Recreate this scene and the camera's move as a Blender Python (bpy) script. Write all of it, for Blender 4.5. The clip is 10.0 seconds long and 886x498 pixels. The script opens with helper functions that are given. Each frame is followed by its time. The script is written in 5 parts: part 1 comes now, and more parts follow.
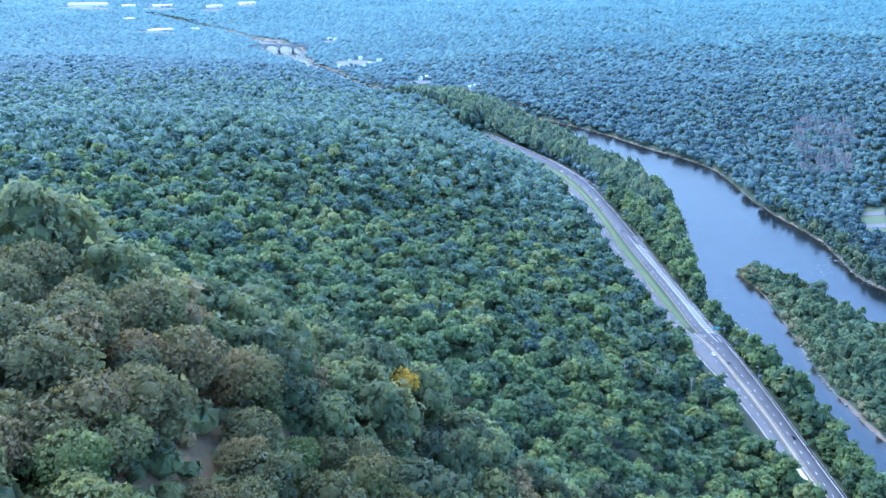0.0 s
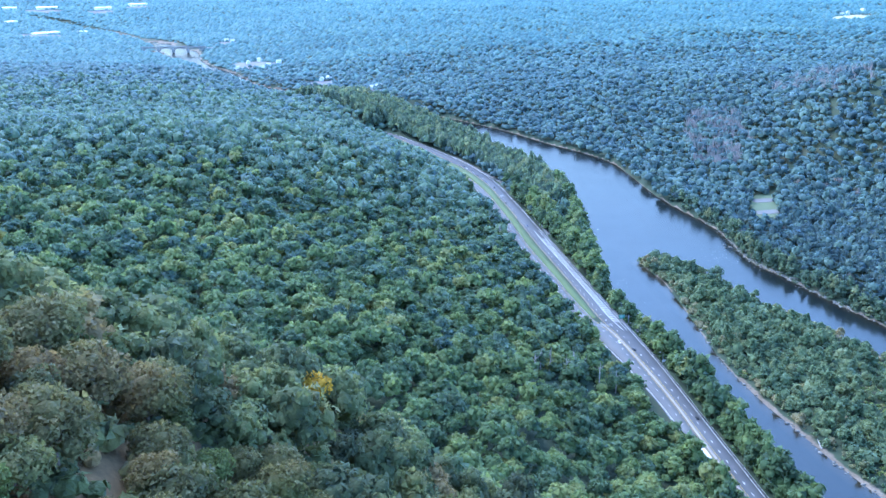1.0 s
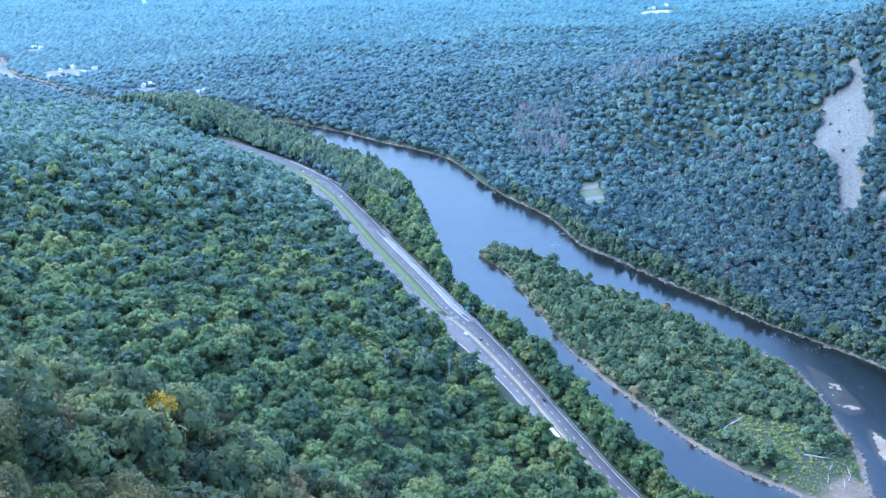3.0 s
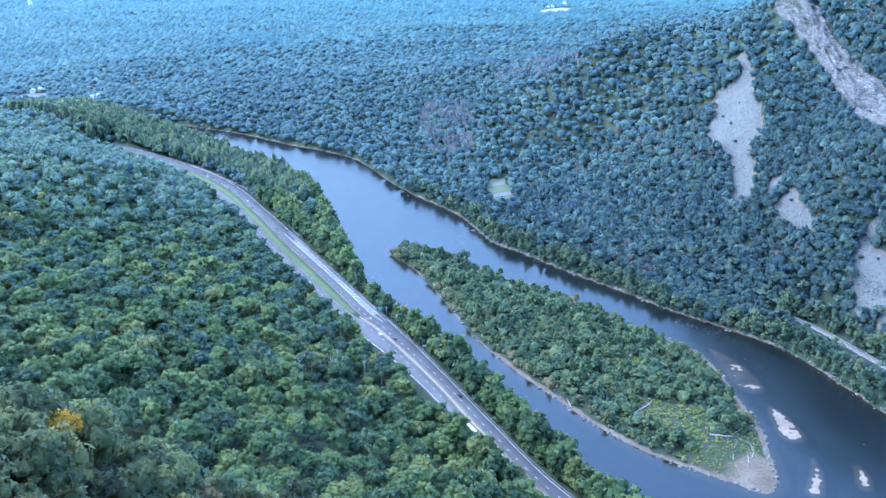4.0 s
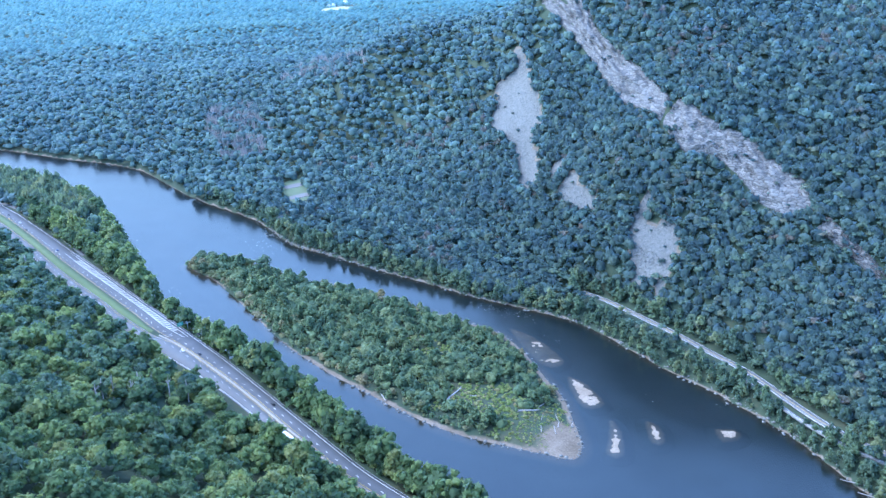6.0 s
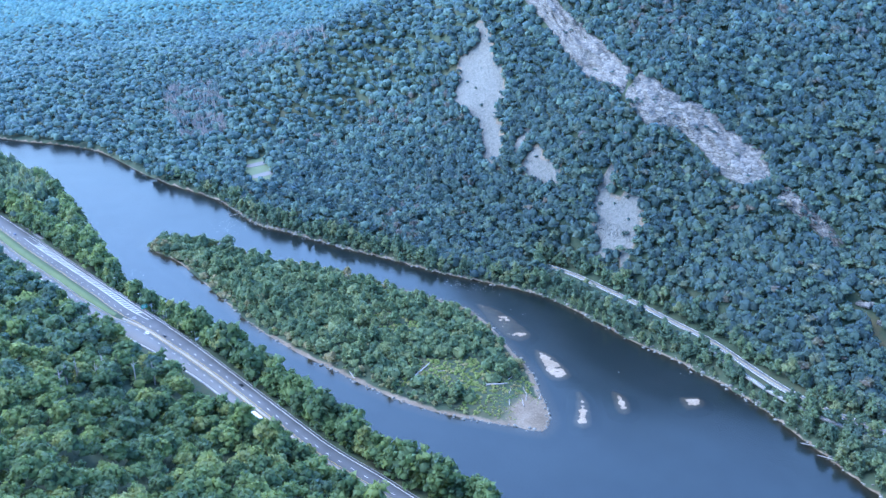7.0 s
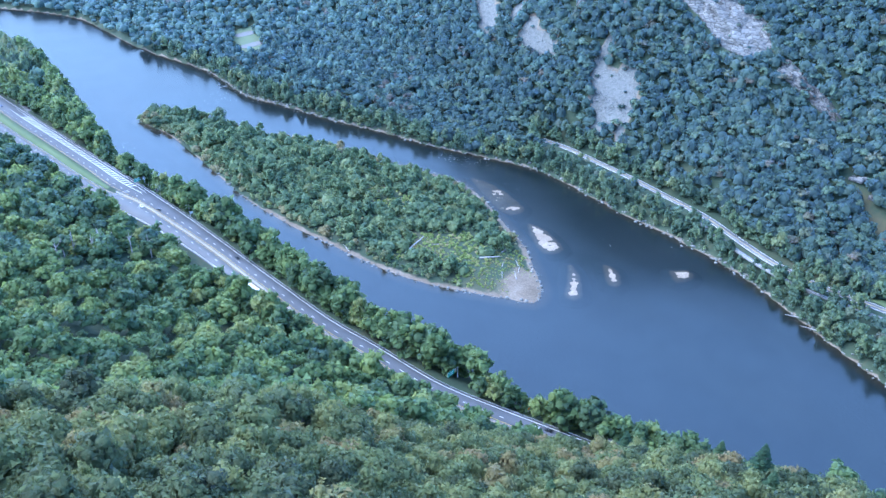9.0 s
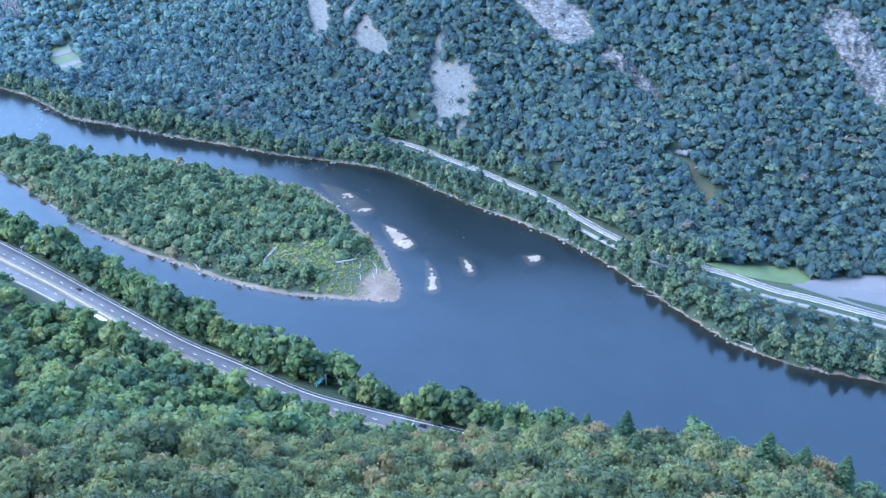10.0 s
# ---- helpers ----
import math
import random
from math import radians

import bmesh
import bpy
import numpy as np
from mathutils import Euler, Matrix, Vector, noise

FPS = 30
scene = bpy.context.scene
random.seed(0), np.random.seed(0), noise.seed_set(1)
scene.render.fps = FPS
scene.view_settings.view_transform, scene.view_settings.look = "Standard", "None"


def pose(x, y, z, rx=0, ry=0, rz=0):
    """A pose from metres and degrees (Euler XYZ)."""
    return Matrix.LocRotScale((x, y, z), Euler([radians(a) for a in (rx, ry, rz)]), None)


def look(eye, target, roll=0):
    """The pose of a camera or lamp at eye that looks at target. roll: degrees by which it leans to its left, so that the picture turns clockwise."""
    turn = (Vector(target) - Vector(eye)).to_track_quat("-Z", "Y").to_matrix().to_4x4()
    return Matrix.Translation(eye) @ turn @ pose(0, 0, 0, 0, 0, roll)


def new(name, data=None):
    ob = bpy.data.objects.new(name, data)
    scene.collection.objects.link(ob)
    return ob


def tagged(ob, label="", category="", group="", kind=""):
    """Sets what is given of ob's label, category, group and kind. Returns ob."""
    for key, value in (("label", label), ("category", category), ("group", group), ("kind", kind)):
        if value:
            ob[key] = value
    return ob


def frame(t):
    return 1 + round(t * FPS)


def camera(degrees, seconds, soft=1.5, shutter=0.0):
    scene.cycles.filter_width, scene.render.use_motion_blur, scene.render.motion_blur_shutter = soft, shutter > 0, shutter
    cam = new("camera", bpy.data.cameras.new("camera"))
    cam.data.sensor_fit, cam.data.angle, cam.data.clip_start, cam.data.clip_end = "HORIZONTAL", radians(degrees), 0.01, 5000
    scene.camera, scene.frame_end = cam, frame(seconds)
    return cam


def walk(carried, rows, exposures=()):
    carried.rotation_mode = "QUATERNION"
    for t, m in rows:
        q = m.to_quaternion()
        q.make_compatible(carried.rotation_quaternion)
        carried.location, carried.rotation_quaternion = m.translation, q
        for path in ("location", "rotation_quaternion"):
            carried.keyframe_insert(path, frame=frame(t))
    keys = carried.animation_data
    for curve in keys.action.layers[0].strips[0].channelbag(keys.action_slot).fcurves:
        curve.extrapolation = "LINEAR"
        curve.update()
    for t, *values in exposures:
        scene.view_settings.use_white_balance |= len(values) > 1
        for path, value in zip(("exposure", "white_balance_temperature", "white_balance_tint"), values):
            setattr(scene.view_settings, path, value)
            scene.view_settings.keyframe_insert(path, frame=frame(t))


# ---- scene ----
EXPO, KELVIN = 2.95, 5000
# The camera hovers 335 m over a river and only turns: it pans, tilts down, pans again.
EYE = (0.0, 0.0, 335.0)
cam = camera(55.26, 10.0, soft=1.5)
TURNS = [  # seconds, yaw, pitch, roll
    (0.0, 0.0, -19.74, 0.05), (0.5, -4.15, -19.76, 0.04), (1.0, -6.58, -19.77, 0.04), (1.5, -8.68, -19.76, 0.02),
    (2.0, -11.81, -19.77, 0.01), (2.5, -14.77, -19.77, 0.01), (2.7, -15.98, -19.77, 0.0), (3.8, -22.96, -19.79, 0.0),
    (4.0, -24.25, -19.81, 0.0), (4.5, -27.88, -19.83, 0.0), (5.0, -31.47, -19.85, -0.02), (5.5, -34.93, -19.87, -0.04),
    (6.0, -38.45, -19.90, -0.05), (6.2, -39.70, -20.12, -0.05), (7.3, -41.18, -22.50, 0.0), (7.5, -41.18, -23.58, 0.0),
    (8.0, -41.18, -26.64, 0.0), (8.5, -41.19, -29.50, 0.03), (9.0, -41.36, -30.03, 0.02), (9.5, -47.14, -29.98, -0.07),
    (10.0, -52.61, -29.98, -0.25)]
walk(cam, [(t, pose(*EYE, 90 + p, 0, y) @ pose(0, 0, 0, 0, 0, r)) for t, y, p, r in TURNS],
     exposures=[(0.0, EXPO - 0.04, KELVIN, 10), (6.2, EXPO - 0.04, KELVIN, 10), (8.5, EXPO + 0.14, KELVIN, 10), (10.0, EXPO + 0.16, KELVIN, 10)])

# ---- light: hazy, mostly overcast daylight ----
SUN_EL, SUN_AZ = 48.0, -35.0          # degrees; azimuth from +y towards +x
world = bpy.data.worlds.new("world")
scene.world = world
world.use_nodes = True
wn = world.node_tree.nodes
sky = wn.new("ShaderNodeTexSky")
sky.sky_type, sky.sun_disc = "NISHITA", False
sky.sun_elevation, sky.sun_rotation = radians(SUN_EL), radians(SUN_AZ)
sky.air_density, sky.dust_density, sky.ozone_density = 1.0, 0.7, 1.5
wn["Background"].inputs["Strength"].default_value = 0.15
world.node_tree.links.new(sky.outputs[0], wn["Background"].inputs["Color"])
sun_data = bpy.data.lights.new("sun", "SUN")
sun_data.energy, sun_data.angle, sun_data.color = 0.72, radians(55), (1.0, 0.93, 0.82)
sun = new("sun", sun_data)
sun.matrix_world = look((0, 0, 900), (-math.sin(radians(SUN_AZ)), -math.cos(radians(SUN_AZ)), 900 - math.tan(radians(SUN_EL))))


# ---- materials ----
def material(name, rough=0.8, spec=0.3):
    m = bpy.data.materials.new(name)
    m.use_nodes = True
    nt = m.node_tree
    b = nt.nodes["Principled BSDF"]
    b.inputs["Roughness"].default_value = rough
    b.inputs["Specular IOR Level"].default_value = spec
    return m, nt, b


def node(nt, kind, **values):
    n = nt.nodes.new(kind)
    for k, v in values.items():
        n.inputs[k.replace("_", " ")].default_value = v
    return n


def ramp(nt, fac, stops):
    r = nt.nodes.new("ShaderNodeValToRGB")
    while len(r.color_ramp.elements) < len(stops):
        r.color_ramp.elements.new(0.5)
    for e, (p, c) in zip(r.color_ramp.elements, stops):
        e.position, e.color = p, (*c, 1)
    nt.links.new(fac, r.inputs[0])
    return r.outputs[0]


def position(nt):
    return nt.nodes.new("ShaderNodeNewGeometry").outputs["Position"]


def noise_at(nt, scale, detail=4, rough=0.55, vec=None):
    n = node(nt, "ShaderNodeTexNoise", Scale=scale, Detail=detail, Roughness=rough)
    nt.links.new(vec or position(nt), n.inputs["Vector"])
    return n.outputs["Fac"]


def blend(nt, fac, a, b, mode="MIX"):
    m = nt.nodes.new("ShaderNodeMix")
    m.data_type, m.blend_type = "RGBA", mode
    for sock, v in ((m.inputs["Factor"], fac), (m.inputs["A"], a), (m.inputs["B"], b)):
        if isinstance(v, (int, float)):
            sock.default_value = v
        elif isinstance(v, tuple):
            sock.default_value = (*v, 1)
        else:
            nt.links.new(v, sock)
    return m.outputs["Result"]


def calc(nt, op, a, b=0.0):
    m = nt.nodes.new("ShaderNodeMath")
    m.operation = op
    for sock, v in zip(m.inputs, (a, b)):
        if isinstance(v, (int, float)):
            sock.default_value = v
        else:
            nt.links.new(v, sock)
    return m.outputs[0]


def bump(nt, b, height, strength=0.3, distance=0.2):
    n = node(nt, "ShaderNodeBump", Strength=strength, Distance=distance)
    nt.links.new(height, n.inputs["Height"])
    nt.links.new(n.outputs[0], b.inputs["Normal"])


def surface(name, stops, scale, fine, rough=0.85, spec=0.25, strength=0.3, distance=0.1):
    """A mottled mineral or painted surface: large stains over fine grain."""
    m, nt, b = material(name, rough, spec)
    f = calc(nt, "ADD", calc(nt, "MULTIPLY", noise_at(nt, scale), 0.6), calc(nt, "MULTIPLY", noise_at(nt, fine, 3), 0.4))
    nt.links.new(ramp(nt, f, stops), b.inputs["Base Color"])
    bump(nt, b, noise_at(nt, fine, 3), strength, distance)
    return m


def foliage(name, stops, sheen=0.1, patch=0.012, per_object=False, haze_glow=0.0, haze_sheen_tint=(0.40, 0.68, 1.0), through_leaf=0.5, relief=0.62, grain=1.0):
    """Leaves: one hue for each tree, patches of the wood, and each clump a little lighter or darker."""
    m, nt, b = material(name, 0.7, 0.16)
    geo = nt.nodes.new("ShaderNodeNewGeometry")
    if per_object:
        t = nt.nodes.new("ShaderNodeObjectInfo").outputs["Random"]
    else:
        a = nt.nodes.new("ShaderNodeAttribute")
        a.attribute_name = "tint"
        t = a.outputs["Fac"]
    f = calc(nt, "ADD", calc(nt, "MULTIPLY", t, 0.9), calc(nt, "MULTIPLY", noise_at(nt, patch, 2), 0.9))
    f = calc(nt, "SUBTRACT", f, 0.36)
    col = ramp(nt, f, stops)
    isl = calc(nt, "ADD", calc(nt, "MULTIPLY", geo.outputs["Random Per Island"], 0.3), 0.87)
    shade = nt.nodes.new("ShaderNodeCombineColor")
    for i in range(3):
        nt.links.new(isl, shade.inputs[i])
    col = blend(nt, 1.0, col, shade.outputs[0], "MULTIPLY")
    leafy = calc(nt, "ADD", noise_at(nt, 0.9 * grain, 2), calc(nt, "MULTIPLY", noise_at(nt, 2.6 * grain, 2), 0.6))
    k = 0.26 * relief
    tone = ramp(nt, leafy, [(0.45, (1 - k, 1 - k, 1 - 0.9 * k)), (1.05, (1 + k, 1 + k, 1 + 0.7 * k))])
    col = blend(nt, 1.0, col, tone, "MULTIPLY")
    bump(nt, b, leafy, relief, 0.8)
    nt.links.new(col, b.inputs["Base Color"])
    # Blue-tinted sheen stands in for the veil of haze over the woods.
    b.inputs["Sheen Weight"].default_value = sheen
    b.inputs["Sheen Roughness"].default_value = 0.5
    b.inputs["Sheen Tint"].default_value = (*haze_sheen_tint, 1)
    leaf = nt.nodes.new("ShaderNodeBsdfTranslucent")
    nt.links.new(col, leaf.inputs["Color"])
    mix = node(nt, "ShaderNodeMixShader", Fac=through_leaf)
    nt.links.new(b.outputs[0], mix.inputs[1])
    nt.links.new(leaf.outputs[0], mix.inputs[2])
    nt.links.new(mix.outputs[0], nt.nodes["Material Output"].inputs["Surface"])
    # No lamp here: blue emission imitates haze on the farthest woods.
    if haze_glow:
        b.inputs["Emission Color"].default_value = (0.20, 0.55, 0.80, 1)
        b.inputs["Emission Strength"].default_value = haze_glow
    return m


GREENS = [(0.0, (0.066, 0.102, 0.052)), (0.3, (0.095, 0.144, 0.060)), (0.6, (0.126, 0.182, 0.066)), (0.85, (0.174, 0.228, 0.074)), (1.0, (0.215, 0.240, 0.082))]
OLIVES = [(0.0, (0.080, 0.092, 0.044)), (0.3, (0.118, 0.128, 0.052)), (0.55, (0.156, 0.150, 0.062)), (0.75, (0.130, 0.172, 0.054)), (0.9, (0.168, 0.146, 0.060)), (1.0, (0.19, 0.145, 0.066))]
# The next four palettes have distance haze mixed into the leaf colour as blue.
HAZE_BLUEGREEN = [(0.0, (0.060, 0.094, 0.088)), (0.3, (0.072, 0.112, 0.100)), (0.6, (0.088, 0.134, 0.110)), (0.85, (0.112, 0.160, 0.118)), (0.97, (0.136, 0.160, 0.114)), (1.0, (0.140, 0.130, 0.106))]
HAZE_MIDS = [(0.0, (0.028, 0.050, 0.048)), (0.35, (0.042, 0.072, 0.064)), (0.7, (0.062, 0.102, 0.082)), (1.0, (0.092, 0.138, 0.100))]
HAZE_DEEP = [(0.0, (0.030, 0.060, 0.056)), (0.4, (0.044, 0.082, 0.072)), (0.75, (0.062, 0.108, 0.088)), (1.0, (0.088, 0.140, 0.104))]
HAZE_BETWEEN = [(0.0, (0.056, 0.092, 0.056)), (0.35, (0.078, 0.124, 0.072)), (0.7, (0.104, 0.158, 0.084)), (1.0, (0.140, 0.196, 0.092))]
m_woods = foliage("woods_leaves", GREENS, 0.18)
m_west = foliage("upper_leaves", HAZE_BETWEEN, 0.32, 0.008, relief=0.6)
m_hill = foliage("hillside_leaves", HAZE_BLUEGREEN, 0.34, 0.008, relief=0.5, through_leaf=0.6, haze_sheen_tint=(0.36, 0.6, 1.0))
m_upper = foliage("upper_valley_leaves", HAZE_BETWEEN, 0.34, 0.006, through_leaf=0.4, relief=0.4, grain=0.5)
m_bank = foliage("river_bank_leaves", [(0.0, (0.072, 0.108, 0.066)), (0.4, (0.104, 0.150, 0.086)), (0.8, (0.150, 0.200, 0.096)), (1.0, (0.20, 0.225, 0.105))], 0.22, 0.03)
# Flank leaves carry a weaker share of haze blue in their colour.
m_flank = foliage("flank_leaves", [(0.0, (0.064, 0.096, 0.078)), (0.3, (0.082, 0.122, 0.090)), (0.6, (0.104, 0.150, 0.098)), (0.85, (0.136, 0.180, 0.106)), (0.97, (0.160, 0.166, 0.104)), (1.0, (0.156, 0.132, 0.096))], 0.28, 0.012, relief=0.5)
m_mid = foliage("far_hillside_leaves", HAZE_MIDS, 0.24, 0.006, through_leaf=0.3, relief=0.32, grain=0.45)
m_far = foliage("distant_leaves", HAZE_DEEP, 0.24, 0.004, through_leaf=0.3, relief=0.2, grain=0.3)
# Backdrop and horizon leaves emit a faint blue in place of air haze.
m_back = foliage("backdrop_haze_leaves", HAZE_DEEP, 0.3, 0.003, haze_glow=0.008, through_leaf=0.3, relief=0.3, grain=0.15, haze_sheen_tint=(0.32, 0.74, 0.92))
m_horizon = foliage("horizon_haze_leaves", HAZE_DEEP, 0.3, 0.003, haze_glow=0.036, through_leaf=0.3, relief=0.25, grain=0.12, haze_sheen_tint=(0.32, 0.74, 0.92))
m_oak = foliage("oak_leaves", OLIVES, 0.10, 0.03, per_object=True)
SLOPES = [(0.0, (0.062, 0.078, 0.042)), (0.3, (0.100, 0.128, 0.058)), (0.6, (0.144, 0.174, 0.070)), (0.85, (0.192, 0.208, 0.080)), (1.0, (0.224, 0.180, 0.084))]
m_slope = foliage("slope_leaves", SLOPES, 0.12, 0.03)
m_pine = foliage("pine_needles", [(0.0, (0.042, 0.080, 0.042)), (1.0, (0.078, 0.125, 0.056))], 0.06, 0.03, per_object=True)
m_yellow = foliage("yellow_leaves", [(0.0, (0.42, 0.28, 0.03)), (1.0, (0.55, 0.38, 0.06))], 0.02, 0.3)
m_island = foliage("island_leaves", [(0.0, (0.092, 0.138, 0.076)), (0.45, (0.140, 0.196, 0.092)), (0.8, (0.196, 0.232, 0.104)), (1.0, (0.27, 0.24, 0.125))], 0.16, 0.03)
m_weed = foliage("weeds", [(0.0, (0.15, 0.20, 0.06)), (0.6, (0.23, 0.28, 0.08)), (1.0, (0.32, 0.27, 0.15))], 0.05, 0.05)
m_rust = foliage("rust_leaves", [(0.0, (0.150, 0.085, 0.040)), (1.0, (0.220, 0.120, 0.055))], 0.0, 0.1)
m_bark = surface("bark", [(0.3, (0.09, 0.075, 0.06)), (0.7, (0.2, 0.175, 0.15))], 0.8, 6.0)
m_asphalt = surface("asphalt", [(0.3, (0.058, 0.060, 0.064)), (0.7, (0.092, 0.094, 0.098))], 0.05, 2.0, 0.85)
m_pale = surface("pale_asphalt", [(0.3, (0.098, 0.096, 0.094)), (0.7, (0.140, 0.136, 0.130))], 0.05, 2.0, 0.85)
m_concrete = surface("worn_concrete", [(0.3, (0.20, 0.195, 0.185)), (0.7, (0.30, 0.29, 0.275))], 0.06, 2.0, 0.85)
m_grass = surface("mown_grass", [(0.3, (0.070, 0.098, 0.042)), (0.7, (0.102, 0.130, 0.055))], 0.08, 1.2)
m_paint = surface("road_paint", [(0.3, (0.55, 0.55, 0.53)), (0.7, (0.75, 0.75, 0.72))], 0.3, 3.0)


def water_material():
    m, nt, b = material("river_water", 0.08, 0.5)
    out = nt.nodes["Material Output"]
    clear = node(nt, "ShaderNodeBsdfTransparent", Color=(0.22, 0.25, 0.25, 1))
    gloss = node(nt, "ShaderNodeBsdfGlossy", Color=(0.98, 0.96, 0.91, 1))
    fres = node(nt, "ShaderNodeFresnel", IOR=1.33)
    mix = nt.nodes.new("ShaderNodeMixShader")
    # wind patches and current streaks: rougher, brighter water beside slicks
    drawn = node(nt, "ShaderNodeMapping", Rotation=(0, 0, 0.25), Scale=(0.022, 0.006, 0.02))
    nt.links.new(position(nt), drawn.inputs["Vector"])
    patch = ramp(nt, noise_at(nt, 1.0, 4, 0.6, drawn.outputs[0]), [(0.35, (0.14, 0.14, 0.14)), (0.7, (0.25, 0.25, 0.25))])
    nt.links.new(patch, gloss.inputs["Roughness"])
    bm_ = node(nt, "ShaderNodeBump", Strength=0.5, Distance=0.014)
    nt.links.new(calc(nt, "ADD", noise_at(nt, 0.5, 3), calc(nt, "MULTIPLY", noise_at(nt, 0.12, 2), 0.6)), bm_.inputs["Height"])
    for n in (gloss, fres):
        nt.links.new(bm_.outputs[0], n.inputs["Normal"])
    nt.links.new(calc(nt, "MINIMUM", calc(nt, "ADD", calc(nt, "MULTIPLY", fres.outputs[0], 0.40), 0.062), 0.104), mix.inputs[0])
    nt.links.new(clear.outputs[0], mix.inputs[1])
    nt.links.new(gloss.outputs[0], mix.inputs[2])
    nt.links.new(mix.outputs[0], out.inputs["Surface"])
    return m


m_water = water_material()


# ---- the plan, in metres ----
def spline(points, step=6.0):
    """A smooth line (Catmull-Rom) through a few plan points."""
    p = np.array(points, float)
    p = np.vstack([2 * p[0] - p[1], p, 2 * p[-1] - p[-2]])
    out = []
    for i in range(1, len(p) - 2):
        n = max(2, int(np.linalg.norm(p[i + 1] - p[i]) / step))
        t = np.linspace(0, 1, n, endpoint=False)[:, None]
        a, b, c, d = p[i - 1], p[i], p[i + 1], p[i + 2]
        out.append(0.5 * (2 * b + (c - a) * t + (2 * a - 5 * b + 4 * c - d) * t ** 2 + (3 * b - a - 3 * c + d) * t ** 3))
    return np.vstack(out + [p[-2][None]])


FAR_BANK = [(120, 1830), (237, 1676), (301, 1580), (361, 1454), (401, 1384), (431, 1297), (433, 1144), (438, 1068), (455, 962), (447, 851),
            (461, 794), (477, 722), (495, 663), (511, 600), (533, 539), (549, 485), (544, 429), (538, 380), (536, 334), (531, 287),
            (522, 248), (509, 213), (497, 182), (487, 155), (478, 127), (477, 103), (480, 75), (490, 45), (520, -40), (570, -200), (640, -520)]
NEAR_BANK = [(40, 1830), (160, 1640), (226, 1480), (260, 1345), (296, 1240), (306, 1120), (300, 1020), (284, 930), (268, 830), (256, 756),
             (262, 659), (272, 600), (277, 540), (276, 463), (277, 404), (281, 366), (287, 330), (291, 294), (293, 262), (304, 235),
             (318, 195), (330, 120), (338, 40), (350, -60), (380, -200), (430, -520)]
UPSTREAM_E = [(120, 1830), (30, 1990), (-120, 2080), (-230, 2230), (-282, 2379), (-415, 2660), (-480, 2950), (-590, 3177), (-701, 3316), (-804, 3470), (-1000, 3760), (-1300, 4000)]
UPSTREAM_W = [(40, 1830), (-30, 1960), (-170, 2040), (-290, 2220), (-365, 2400), (-448, 2610), (-580, 2830), (-660, 3100), (-760, 3330), (-850, 3500), (-1060, 3780), (-1360, 4040)]
ISLAND = [(318, 856), (326, 800), (322, 735), (314, 650), (311, 600), (314, 545), (320, 500), (328, 445), (340, 405), (357, 373), (371, 350),
          (380, 335), (397, 342), (420, 374), (436, 398), (446, 425), (468, 480), (475, 520), (464, 560), (452, 610), (438, 660), (415, 705),
          (398, 750), (384, 800), (366, 845), (340, 872)]
BARS = [[(490, 516), (494, 491), (482, 443), (464, 446), (473, 480)], [(465, 419), (466, 403), (454, 374), (441, 379), (451, 401)],
        [(440, 352), (432, 338), (412, 319), (406, 325), (427, 341)], [(460, 335), (460, 325), (448, 312), (442, 315)],
        [(491, 296), (500, 288), (496, 281), (483, 285)]]
# motorway: left edge of the river-side carriageway, its right edge, right edge of the hill-side carriageway
RIVER_L = [(60, 1560), (100, 1470), (130, 1400), (153, 1336), (178, 1267), (196, 1189), (207, 1064), (213, 922), (220, 813), (224, 748),
           (226, 700), (231, 666), (237, 604), (240, 548), (241, 462), (243, 396), (247, 364), (255, 296), (266, 259), (277, 225), (284, 200), (296, 150)]
RIVER_R = [(75, 1566), (115, 1478), (143, 1417), (172, 1345), (196, 1275), (212, 1200), (224, 1075), (234, 917), (240, 812), (244, 745),
           (247, 700), (249, 666), (252, 604), (253, 548), (254, 462), (256, 396), (260, 364), (268, 296), (279, 259), (290, 225), (297, 203), (309, 153)]
HILL_R = [(44, 1550), (86, 1460), (118, 1390), (149, 1311), (173, 1235), (189, 1155), (199, 1029), (203, 906), (211, 800), (215, 740),
          (221, 696), (229.5, 666), (235.5, 604), (238.5, 548), (239.5, 462), (241.5, 396), (245.5, 364), (253.5, 296), (264.5, 259), (275.5, 225), (282.5, 200), (294.5, 150)]
HILL_L = [(32, 1543), (74, 1454), (106, 1384), (138, 1302), (161, 1228), (177, 1150), (187, 1026), (192, 904), (200, 796), (204, 738),
          (205, 696), (211, 660), (220, 604), (226, 548), (228, 462), (230, 396), (234, 362), (242, 293), (253, 254), (264, 220), (271, 195), (283, 145)]
EAST_ROAD = [(588, 520), (590, 484), (586, 445), (582, 405), (575, 362), (568, 320), (554, 280), (543, 245), (538, 210), (541, 170), (543, 149), (542, 119), (546, 97), (552, 48), (565, -30), (600, -200)]
far_bank, near_bank, up_e, up_w = spline(FAR_BANK), spline(NEAR_BANK), spline(UPSTREAM_E, 20), spline(UPSTREAM_W, 20)
river_poly = np.vstack([up_e[::-1], far_bank, near_bank[::-1], up_w])
island_poly = spline(ISLAND + ISLAND[:1])
bar_polys = [spline(b + b[:1], 4) for b in BARS]
motorway = spline([((a[0] + b[0]) / 2, (a[1] + b[1]) / 2) for a, b in zip(RIVER_R, HILL_L)])
east_road = spline(EAST_ROAD)

